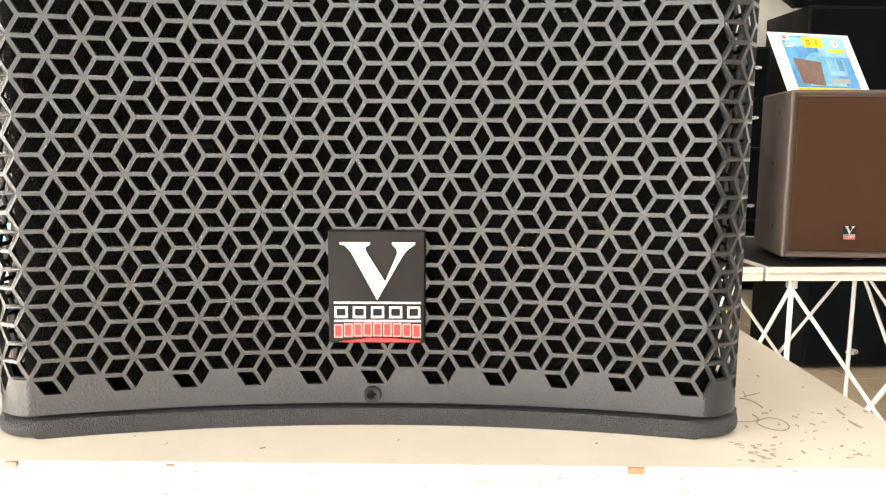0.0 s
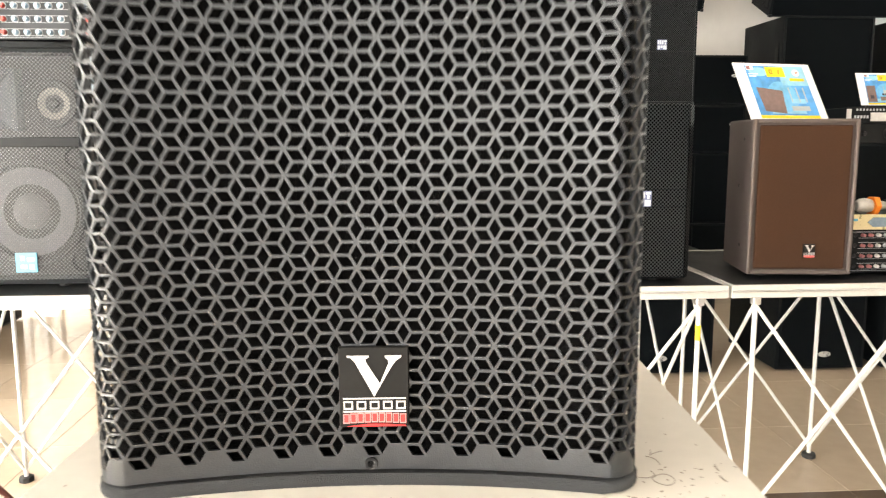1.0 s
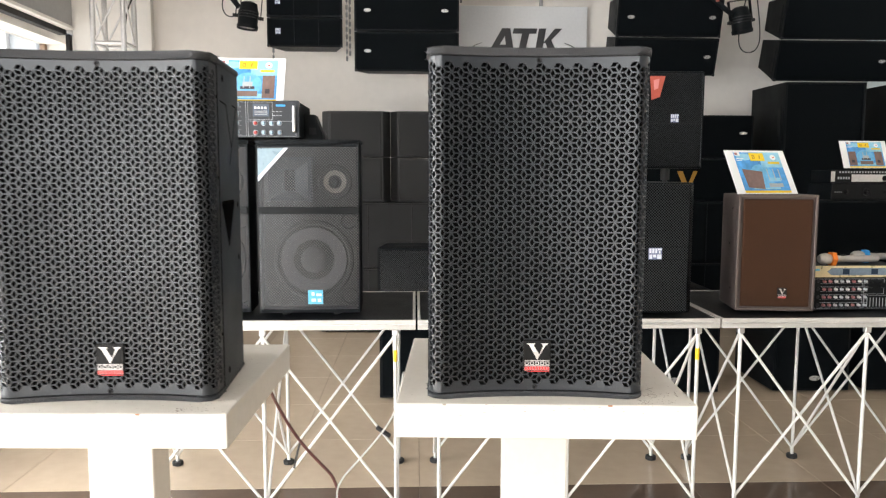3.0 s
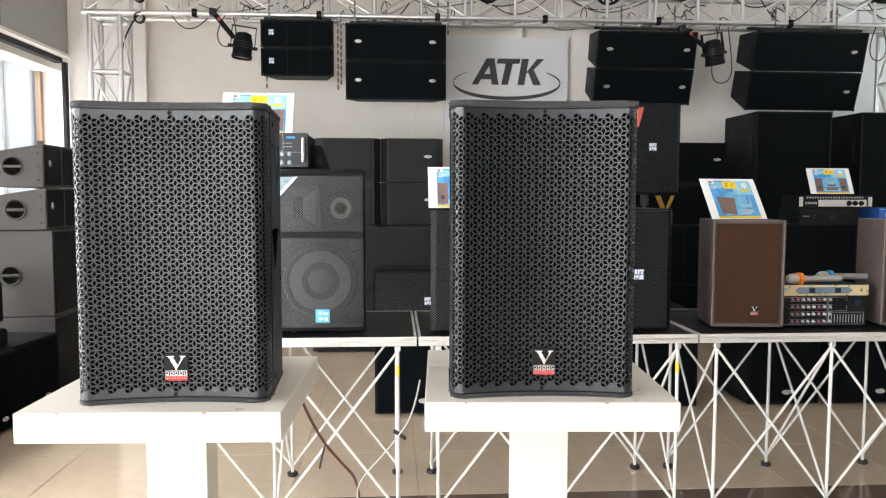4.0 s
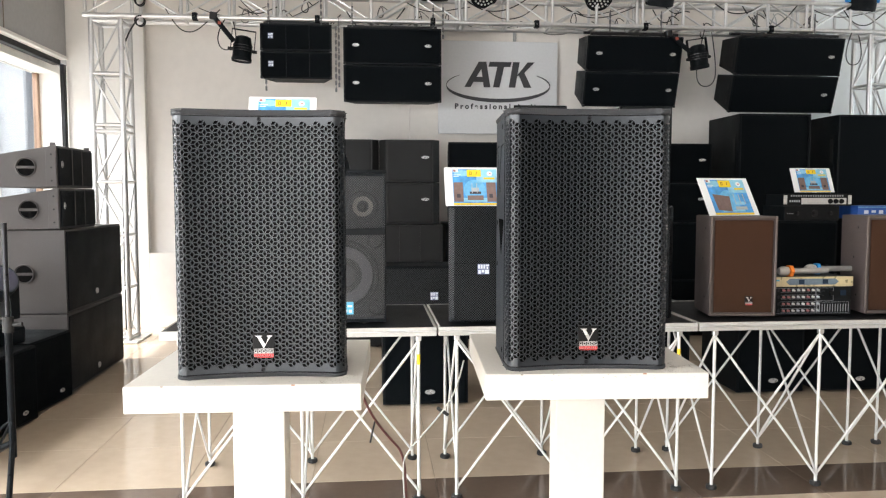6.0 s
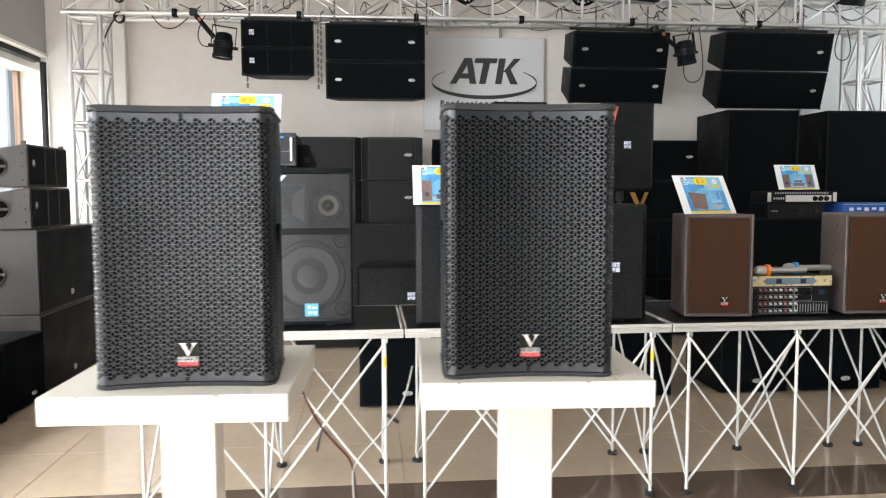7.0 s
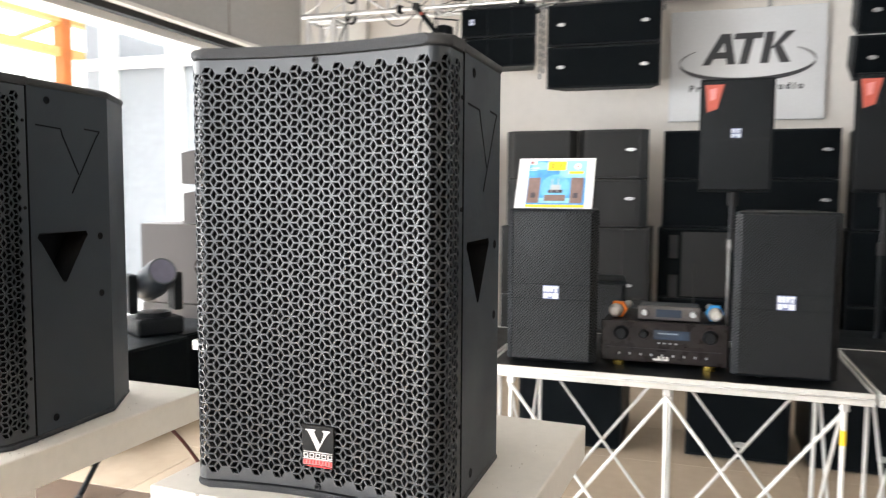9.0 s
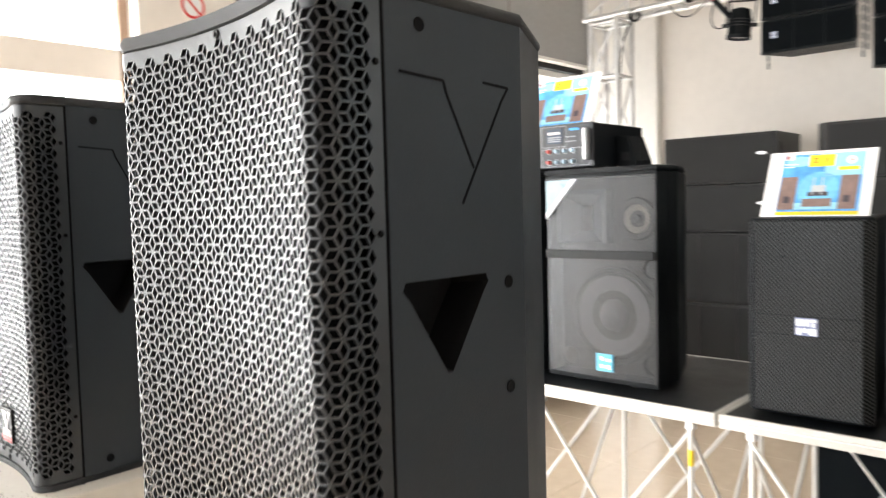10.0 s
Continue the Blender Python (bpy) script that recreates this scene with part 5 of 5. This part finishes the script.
part("bar", bm_box(-0.035, 0.020, -0.0015, 0.001, 0.030, 0.037), "silver", av)
for x in (-0.16, 0.16):
    for y in (0.035, 0.30):
        part("foot", moved(bm_lathe([(0.020, 0.0), (0.022, 0.006), (0.022, 0.018), (0.016, 0.021)], 16, 'Z'), Matrix.Translation((x, y, 0))), "goldfoot", av, "gold foot", True)
rc = thing("microphone_receiver", "small grey wireless receiver lying on the audio receiver", "receiver", pose(0.410, 2.31, DECK + 0.173))
part("case", bm_box(-0.105, 0.105, 0.0, 0.14, 0, 0.048, 0.004), "cab", rc)
part("face_panel", bm_box(-0.110, 0.110, -0.006, -0.0005, 0, 0.052, 0.003), "boxgrey", rc)
part("screen", bm_box(-0.045, 0.045, -0.008, -0.004, 0.012, 0.040), "screen", rc)
for x in (-0.085, 0.085):
    part("knob", moved(knob_mesh(0.012), Matrix.Translation((x, -0.004, 0.026))), "knob", rc, "", True)
    part("antenna", bm_tube((x, 0.13, 0.03), (x, 0.15, 0.20), 0.004, 8), "rubber", rc)
microphone(0.215, 2.30, DECK + 0.173, 80, "orange", 0.22)
microphone(0.575, 2.31, DECK + 0.173, 95, "blue", 0.22)

ra = thing("power_amplifier", "silver and black rack amplifier high on a bass cabinet", "amplifier", pose(2.835, 4.02, 1.402))
part("case", bm_box(-0.24, 0.24, 0.006, 0.32, 0, 0.09, 0.003), "box", ra)
part("face_panel", bm_box(-0.272, 0.272, 0, 0.0055, 0, 0.092, 0.002), "panel", ra)
part("strip", bm_box(-0.13, 0.23, -0.003, 0.001, 0.012, 0.060), "alu", ra, "brushed silver strip")
for k in range(3):
    part("dial", moved(knob_mesh(0.018), Matrix.Translation((0.10 + 0.045 * k, -0.003, 0.035))), "panel", ra, "", True)
for k in range(22):
    part("vent", bm_box(-0.215 + 0.0195 * k, -0.205 + 0.0195 * k, -0.0012, 0.001, 0.070, 0.082), "print", ra)
for k in range(5):
    part("button", bm_box(-0.225 + 0.018 * k, -0.214 + 0.018 * k, -0.003, 0.001, 0.028, 0.044, 0.001), "knob", ra)
for k in (-1, 1):
    part("rack_ear", bm_box(k * 0.258 - 0.014, k * 0.258 + 0.014, -0.002, 0.001, 0.012, 0.08), "alu", ra)
ra2 = thing("power_amplifier", "black rack amplifier below a silver one", "amplifier", pose(2.80, 4.03, 1.290))
part("case", bm_box(-0.22, 0.22, 0.006, 0.32, 0, 0.11, 0.003), "box", ra2)
part("face_panel", bm_box(-0.22, 0.22, 0, 0.0055, 0, 0.11, 0.002), "panel", ra2)
for x in (-0.12, 0.02, 0.15):
    part("dial", moved(knob_mesh(0.014), Matrix.Translation((x, 0, 0.055))), "screw", ra2, "", True)
part("fan_ring", moved(bm_lathe([(0.020, -0.001), (0.020, -0.006), (0.027, -0.006), (0.027, -0.001)], 20, 'Y'), Matrix.Translation((0.02, 0, 0.055))), "screw", ra2, "dark steel ring round the centre dial")
for k in range(4):
    part("lamp", bm_box(-0.20 + 0.014 * k, -0.193 + 0.014 * k, -0.0015, 0.001, 0.050, 0.057), "knob", ra2)
bb = thing("blue_carton", "deep blue printed carton lying on a bass cabinet", "carton", pose(3.42, 4.0, 1.302))
part("carton", bm_box(-0.27, 0.27, 0, 0.30, 0, 0.10, 0.002), "carton", bb)
for k in range(6):
    part("bar", bm_box(-0.22 + 0.06 * k, -0.185 + 0.06 * k, -0.001, 0.001, 0.040 + 0.008 * (k % 2), 0.066), "label", bb)
part("tape", bm_box(-0.27, 0.27, -0.001, 0.001, 0.088, 0.092), "cyan", bb)


# ---- hanging line arrays ----
def hung(name, x0, x1, ztop, y, boxes, pitch_, lg, sections, kind):
    c, w = (x0 + x1) / 2, x1 - x0
    z, yy, a = ztop, y, pitch_
    for h in boxes:
        m = pose(c, yy, z, a, 0, 0) @ pose(0, 0, -h)
        lo = [(x, h * 0.5, 0.07, 0.034, OV) for x in lg] if kind == OV else [(x, h * 0.52, 0.05, 0.055, "pale") for x in lg]
        t = cabinet(name, "black line-array box hung from the truss", m, w, 0.42, h - 0.008, 0.02 if pitch_ else 0.10, front="cloth", logos=lo, feet=False, wedge=0.28 if pitch_ else 0.15, sections=sections, handle="slot", group="hanging line arrays")
        for k in (-1, 1):
            part("rigging_pin", bm_box(k * (w / 2 - 0.012) - 0.012, k * (w / 2 - 0.012) + 0.012, -0.012, 0.03, -0.002, 0.022, 0.003), "screw", t)
        if z == ztop:
            for y_ in (0.05, 0.30):
                part("bumper", bm_box(-w * 0.46, w * 0.46, y_, y_ + 0.045, h - 0.0078, h + 0.022, 0.003), "screw", t, "dark steel flying bar")
        step = Matrix.Rotation(radians(a), 3, 'X') @ Vector((0, 0, -h))
        z, yy = z + step.z, yy + step.y
        a = a + (4.0 if pitch_ else 0.0)


hung("hanging_line_array", -1.635, -0.925, 3.205, 6.36, (0.275, 0.275), 0, (-0.25,), (-0.10, 0.13), "pale")
hung("hanging_line_array", -0.81, 0.180, 3.18, 6.33, (0.375, 0.375), 0, (-0.37, 0.36), (), OV)
hung("hanging_line_array", 1.70, 2.72, 3.14, 6.30, (0.37, 0.37), 14, (-0.38, 0.41), (), OV)
hung("hanging_line_array", 3.30, 4.48, 3.15, 6.25, (0.40, 0.40), 14, (0.46,), (), OV)
link = mesh_of("link", bm_box(-0.010, 0.010, -0.003, 0.003, -0.023, 0.023, 0.0025), "chain")
for x, z0, z1 in ((-0.885, 2.55, 3.22), (-1.58, 2.555, 2.67), (-1.55, 3.17, 3.45), (-0.72, 3.16, 3.45), (0.10, 3.16, 3.45), (1.95, 3.15, 3.45), (2.5, 3.15, 3.45), (3.55, 3.16, 3.45), (4.2, 3.16, 3.45), (-0.855, 2.60, 3.30), (-1.03, 3.17, 3.50), (0.20, 3.10, 3.45)):
    t = thing("hoist_chain", "grey steel hoist chain on the truss", "chain", pose(x, 6.37, 0))
    n = int((z1 - z0) / 0.034)
    for k in range(n):
        piece("link", link, t, pose(0, 0, z0 + 0.034 * k, 0, 0, 90 * (k % 2)))


def par_can(m, L=0.25, r=0.092):
    t = thing("par_light", "black stage par can hung from the truss on an arm", "stage light", m, "stage lights")
    part("can", bm_lathe([(r * 1.05, 0.0), (r * 1.08, 0.03), (r, 0.04), (r, L * 0.66), (r * 0.94, L * 0.7), (r * 0.8, L * 0.95), (r * 0.5, L), (0.0, L)], 24, 'Z'), "box", t, "", True)
    part("lens", bm_lathe([(0.0, 0.012), (r, 0.012)], 24, 'Z'), "lens", t, "dark glass lens")
    for z in (0.10, 0.125, 0.15):
        part("fin", bm_lathe([(r * 0.99, z), (r * 1.045, z), (r * 1.045, z + 0.008), (r * 0.99, z + 0.008)], 24, 'Z'), "screw", t)
    q = r + 0.022
    part("yoke", joined([bm_box(-q - 0.004, -q + 0.004, -0.016, 0.016, L * 0.38, L + 0.055), bm_box(q - 0.004, q + 0.004, -0.016, 0.016, L * 0.38, L + 0.055), bm_box(-q - 0.004, q + 0.004, -0.016, 0.016, L + 0.0552, L + 0.063)]), "box", t)
    for k in (-1, 1):
        part("knob", bm_tube((k * r * 0.9, 0, L * 0.45), (k * (q + 0.028), 0, L * 0.45), 0.016, 10), "rubber", t)
    part("arm", bm_tube((-0.09, 0, 0.19), (-0.30, 0.02, 0.40), 0.024, 10), "box", t)
    part("clamp", bm_box(-0.34, -0.27, -0.01, 0.05, 0.37, 0.44, 0.008), "screw", t)
    part("tag", bm_box(-0.255, -0.225, -0.029, -0.020, 0.325, 0.355), "sticker", t)
    return t


p0 = par_can(pose(-1.82, 6.36, 2.815, 0, 6, 10))
copy_thing(p0, pose(2.92, 6.34, 2.815, 0, -10, 10))


def stage_head(m, leds):
    """A round head in a yoke: a plate of LEDs, or a plain dark can with a blue bracket."""
    if leds:
        t = thing("led_stage_light", "round black LED stage light with pale diodes under the truss", "stage light", m, "LED stage lights")
    else:
        t = thing("stage_spotlight", "dark stage spotlight with a bright blue bracket on the truss", "stage light", m, "dark spotlights")
    part("housing", bm_lathe([(0.13, -0.10), (0.145, -0.09), (0.145, -0.02), (0.11, 0.06), (0.0, 0.06)], 26, 'Z'), "box", t, "", True)
    part("lens_plate", bm_lathe([(0.0, -0.085), (0.128, -0.085)], 26, 'Z'), "panel", t)
    if leds:
        me = mesh_of("led", bm_lathe([(0.0, -0.012), (0.008, -0.010), (0.011, 0.0)], 8, 'Z'), "silver")
        for rr, n in ((0.035, 6), (0.07, 12), (0.105, 18)):
            for k in range(n):
                piece("led", me, t, pose(rr * math.cos(6.283 * k / n), rr * math.sin(6.283 * k / n), -0.086))
    else:
        for k in (-1, 1):
            part("bracket", bm_box(k * 0.182 - 0.012, k * 0.182 + 0.012, -0.035, 0.035, -0.02, 0.12, 0.004), "blue", t, "bright blue plastic bracket")
        part("fan_box", bm_box(-0.085, 0.085, -0.085, 0.085, 0.0605, 0.13, 0.012, 2), "box", t)
    part("yoke", joined([bm_box(-0.165, -0.15, -0.02, 0.02, -0.03, 0.16), bm_box(0.15, 0.165, -0.02, 0.02, -0.03, 0.16), bm_box(-0.165, 0.165, -0.02, 0.02, 0.1605, 0.172)]), "screw", t)
    return t


l0 = stage_head(pose(0.62, 6.40, 3.575, -48, 0, 0), True)
for x, tilt in ((1.82, -50), (-0.55, -30)):
    copy_thing(l0, pose(x, 6.40, 3.575 if x > 0 else 3.66, tilt, 0, 0))
d0 = stage_head(pose(0.12, 6.45, 3.58, 12, 0, 0), False)
for x, tilt in ((2.50, 20), (4.75, 15)):
    copy_thing(d0, pose(x, 6.40, 3.575, tilt, 0, 8))

rnd = random.Random(11)
for k in range(26):
    x = -2.6 + 7.4 * k / 26 + rnd.uniform(-0.2, 0.2)
    w = rnd.uniform(0.25, 0.8)
    sag = rnd.uniform(0.06, 0.30)
    z = rnd.uniform(3.28, 3.55)
    y = rnd.uniform(6.42, 6.76)
    wire("truss_cable", [(x, y, z), (x + w * 0.2, y, z - sag * 0.8), (x + w * 0.5, y + rnd.uniform(-0.04, 0.04), z - sag), (x + w * 0.8, y, z - sag * 0.5), (x + w, y, z + rnd.uniform(-0.05, 0.05))], rnd.uniform(0.004, 0.007), "wire", "black power cable slung in the truss")
for k in range(18):
    x, y, r = -2.3 + 7.0 * k / 18 + rnd.uniform(-0.15, 0.15), rnd.uniform(6.38, 6.66), rnd.uniform(0.04, 0.10)
    z = rnd.uniform(3.27, 3.42)
    pts = [(x + r * (0.6 + 0.4 * math.cos(2.1 * q)) * math.cos(1.3 * q), y + 0.02 * q, z + r * math.sin(1.3 * q)) for q in range(7)]
    wire("truss_cable", pts, rnd.uniform(0.0035, 0.0055), "wire" if k % 4 else "wiregrey", "loose cable coil tied in the truss" if k % 4 else "pale cable coil tied in the truss")
    if k % 3 == 0:
        cl = thing("truss_clamp", "black steel clamp on the lower truss tube", "clamp", pose(x + 0.12, 6.40, 3.25))
        part("jaw", bm_box(-0.025, 0.025, -0.036, 0.036, -0.034, 0.040, 0.008, 2), "box", cl)
        part("bolt", bm_tube((0, -0.06, 0.0), (0, 0.06, 0.0), 0.008, 8), "screw", cl)
for x, z, r in ((-1.95, 3.02, 0.10), (2.98, 2.75, 0.12), (4.62, 2.98, 0.10)):
    wire("truss_cable", [(x - 0.02, 6.34, 3.22), (x - r, 6.32, z + r * 0.6), (x - r * 0.7, 6.32, z - r), (x + r * 0.6, 6.32, z - r), (x + r, 6.32, z + r * 0.5), (x + 0.06, 6.34, 3.2)], 0.0055, "wire", "black cable loop hanging from a stage light")
wire("truss_cable", [(-2.80, 6.50, 3.30), (-2.92, 6.52, 3.18), (-3.04, 6.55, 2.9), (-3.05, 6.56, 2.2), (-3.06, 6.55, 1.2), (-3.06, 6.54, 0.1)], 0.008, "wire", "black cable running down inside the truss tower")
for k, z in enumerate((3.40, 3.20)):
    wire("truss_cable", [(-2.80 + 0.05 * math.cos(q * 1.1 + k), 6.37 + 0.006 * q, z + 0.055 * math.sin(q * 1.1 + k)) for q in range(13)], 0.0075, "wire", "tight black cable coil tied to the truss corner")


# ---- sign on the back wall ----
sg = thing("wall_sign", "brushed pale panel with a dark slanted company mark and ring", "sign", pose(0.92, WALL_B - 0.045, 2.19))
part("panel", bm_box(-0.69, 0.69, 0, 0.045, 0, 1.05, 0.004), "board", sg)
Z = 0.53
lift = [0.008]
def stroke(pts):
    lift[0] += 0.0004
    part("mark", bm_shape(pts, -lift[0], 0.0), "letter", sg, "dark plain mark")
def glyph(pts):
    stroke([(x * 0.002179 - 0.742, Z + (300 - z) * 0.002174) for x, z in pts])
glyph([(160, 300), (193, 300), (258, 192), (258, 168), (236, 168)])
glyph([(206, 273), (264, 273), (259, 247), (222, 247)])
glyph([(257, 168), (276, 168), (298, 300), (263, 300), (250, 205)])
glyph([(294, 168), (410, 168), (404, 193), (288, 193)])
glyph([(335, 190), (371, 190), (346, 300), (312, 300)])
glyph([(418, 168), (453, 168), (430, 300), (396, 300)])
glyph([(437, 240), (496, 168), (533, 168), (470, 232)])
glyph([(447, 228), (476, 218), (516, 300), (477, 300)])
def arc(a0, a1, wmax):
    n = 26
    outer_, inner_ = [], []
    for i in range(n + 1):
        a = radians(a0 + (a1 - a0) * i / n)
        w = wmax * math.sin(math.pi * i / n) + 0.002
        outer_.append((0.60 * math.cos(a), 0.555 + 0.165 * math.sin(a) - w))
        inner_.append((0.60 * math.cos(a), 0.555 + 0.165 * math.sin(a) + w * 0.3))
    for k in range(n):
        stroke([outer_[k], outer_[k + 1], inner_[k + 1], inner_[k]])
arc(-222, 42, 0.029)
fc = bpy.data.curves.new("sign_text", 'FONT')
fc.body, fc.size, fc.align_x, fc.extrude, fc.space_character = "Professional Audio", 0.082, 'CENTER', 0.002, 1.55
fc.offset = 0.0035
ft = bpy.data.objects.new("sign_text", fc)
scene.collection.objects.link(ft)
ft.matrix_basis = pose(0.0, -0.003, 0.285, 90, 0, 0)
ft.data.materials.append(M["letter"])
ft.parent = sg


# ---- by the window ----
for z0, hh, yy, ww in ((1.235, 0.298, 4.66, 0.71), (1.537, 0.305, 4.63, 0.69)):
    c = cabinet("line_array_box", "grey-brown line-array box with a round grip, stacked by the window", pose(-2.80, yy, z0, 0, 0, 90), ww, 0.42, hh, 0.0, body="boxgrey", front="box", logos=[(-ww / 2 + 0.075, 0.17, 0.035, 0.05, OV)], sections=(-ww * 0.12, ww * 0.16), handle="round", feet=False, wedge=-0.22, group="line arrays by the window")
    for k in (-1, 1):
        br = part("bracket", bm_box(k * (ww / 2 + 0.002) - 0.003, k * (ww / 2 + 0.002) + 0.003, 0.004, 0.075, 0.008, hh - 0.026, 0.002), "boxgrey", c, "rigging bracket plate")
        for z in (0.05, 0.145, 0.24):
            part("bolt", bm_tube((k * (ww / 2 + 0.004), 0.035, z), (k * (ww / 2 + 0.008), 0.035, z), 0.007, 10), "dark", br)
        part("lug", bm_box(k * (ww / 2 - 0.02) - 0.008, k * (ww / 2 - 0.02) + 0.008, 0.012, 0.05, hh - 0.01, hh + 0.022 if z0 > 1.5 else hh + 0.001, 0.003), "boxgrey", c)
cabinet("subwoofer", "grey-brown subwoofer with a round grip, stacked by the window", pose(-2.78, 4.94, 0.61, 0, 0, 90), 1.22, 0.86, 0.62, 0.0, body="boxgrey", front="box", logos=[(-0.02, 0.10, 0.06, 0.05, OV)], handle="round", feet=False, group="subwoofers by the window")
cabinet("subwoofer", "grey-brown subwoofer standing on the floor by the window", pose(-2.78, 4.94, 0.0, 0, 0, 90), 1.22, 0.86, 0.605, 0.0, body="boxgrey", front="box", logos=[(-0.02, 0.10, 0.06, 0.05, OV)], handle="round", group="subwoofers by the window")
for yy in (4.02, 3.44, 2.86):
    cabinet("small_subwoofer", "small black subwoofer on the floor by the window", pose(-2.78, yy, 0.0, 0, 0, 84), 0.56, 0.55, 0.50, 0.0, body="box", front="cloth", logos=[(0.12, 0.09, 0.06, 0.03, OV)], group="small subwoofers")


def moving_head(m):
    t = thing("moving_head_light", "black moving-head stage light resting on a small subwoofer", "stage light", m, "moving heads")
    part("base", bm_box(-0.16, 0.16, -0.15, 0.15, 0, 0.12, 0.02, 2), "box", t)
    part("turntable", bm_lathe([(0.12, 0.1205), (0.11, 0.15), (0.0, 0.15)], 20, 'Z'), "box", t, "", True)
    for k in (-1, 1):
        part("arm", bm_prism([(k * 0.155 - 0.03, -0.06), (k * 0.155 + 0.03, -0.06), (k * 0.155 + 0.03, 0.06), (k * 0.155 - 0.03, 0.06)], 0.15, 0.42, 0.015, 2), "box", t)
    hd = part("head", moved(bm_lathe([(0.0, -0.20), (0.095, -0.20), (0.105, -0.16), (0.115, 0.02), (0.10, 0.13), (0.06, 0.17), (0.0, 0.17)], 24, 'Y'), pose(0, 0, 0.36, -25, 0, 0)), "cab", t, "", True)
    part("lens", moved(bm_lathe([(0.0, -0.202), (0.085, -0.202)], 24, 'Y'), pose(0, 0, 0.36, -25, 0, 0)), "lens", hd)
    return t


mh = moving_head(pose(-3.05, 3.74, 0.50, 0, 0, 60))
copy_thing(mh, pose(-3.05, 2.95, 0.50, 0, 0, 75))


def stand(x, y, h):
    t = thing("light_stand", "black tripod light stand by the window", "stand", pose(x, y, 0))
    part("pole", bm_tube((0, 0, 0.12), (0, 0, h * 0.6), 0.018, 12), "box", t, smooth=True)
    part("inner_pole", bm_tube((0, 0, h * 0.6), (0, 0, h), 0.013, 12), "screw", t, smooth=True)
    part("collar", bm_tube((0, 0, h * 0.58), (0, 0, h * 0.64), 0.027, 12), "rubber", t, smooth=True)
    part("knob", bm_tube((0.02, 0, h * 0.61), (0.07, 0, h * 0.61), 0.012, 8), "rubber", t)
    for k in range(3):
        a = radians((-69, 130, 190)[k])
        part("leg", bm_tube((0, 0, 0.20), (0.42 * math.cos(a), 0.42 * math.sin(a), 0.02), 0.014, 8), "box", t, smooth=True)
        part("strut", bm_tube((0, 0, 0.32), (0.25 * math.cos(a), 0.25 * math.sin(a), 0.11), 0.008, 8), "box", t)
        part("tip", bm_lathe([(0.0, 0.0), (0.017, 0.0), (0.017, 0.03), (0.0, 0.035)], 10, 'Z'), "rubber", t).matrix_basis = pose(0.42 * math.cos(a), 0.42 * math.sin(a), 0)


stand(-2.41, 2.62, 1.34)

# ---- loose cables on the floor ----
wire("hanging_cable", [(-0.60, 0.80, 0.975), (-0.600, 0.85, 0.93), (-0.575, 0.89, 0.85), (-0.54, 0.93, 0.768), (-0.49, 0.95, 0.70), (-0.452, 0.96, 0.655), (-0.44, 0.98, 0.55), (-0.44, 1.02, 0.2), (-0.43, 1.05, 0.007), (-0.30, 1.2, 0.007)], 0.0042, "wirered", "dark cable hanging from a plinth down to the floor")
wire("hanging_cable", [(-0.54, 0.93, 0.768), (-0.548, 0.93, 0.74), (-0.556, 0.925, 0.70)], 0.0030, "wire", "short loose end of dark cable")
wire("hanging_cable", [(-0.27, 0.84, 0.975), (-0.285, 0.89, 0.87), (-0.325, 0.94, 0.79), (-0.39, 0.95, 0.71), (-0.44, 0.955, 0.655), (-0.455, 0.97, 0.60), (-0.43, 1.0, 0.3), (-0.40, 1.02, 0.007), (-0.25, 1.1, 0.007)], 0.0026, "wiregrey", "thin pale cable hanging from a plinth to the floor")
pg = thing("cable_plug", "small black plug on the pale hanging cable", "plug", pose(-0.325, 0.94, 0.79, 0, 35, 0))
part("plug", bm_box(-0.022, 0.022, -0.006, 0.006, -0.005, 0.005, 0.002), "wire", pg)

# ---- floor tiles ----
def tile_grid():
    step = 0.64
    me = {}
    def tile_mesh(w, d, material):
        key = (round(w, 3), round(d, 3), material)
        if key not in me:
            me[key] = mesh_of("tile", bm_box(0, w, 0, d, -0.0045, 0, 0.0012), material)
        return me[key]
    ys = [2.43 + step * k for k in range(8)]
    g = 0.002
    for i in range(14):
        x = WALL_L + 0.02 + step * i - 0.24
        x0, x1 = max(x, -4.28), min(x + step, 5.0)
        for y in ys:
            y1 = min(y + step, WALL_B)
            if y1 - y > 0.05 and x1 - x0 > 0.05:
                piece("tile", tile_mesh(x1 - x0 - g, y1 - y - g, "tile"), floor, pose(x0, y, 0))
        piece("tile", tile_mesh(x1 - x0 - g, 0.38 - g, "band"), floor, pose(x0, 2.05, 0))
        for k in range(6):
            piece("tile", tile_mesh(x1 - x0 - g, step - g, "tile"), floor, pose(x0, 2.05 - step * (k + 1), 0))
    rest = [bm_box(-4.28, 7.58, -6.18, 2.05 - step * 6 - g, -0.0045, 0), bm_box(5.002, 7.58, 2.05 - step * 6, WALL_B, -0.0045, 0)]
    o = part("tile_rest", joined(rest), "tile", floor)
    o["kind"] = "stuff"


tile_grid()
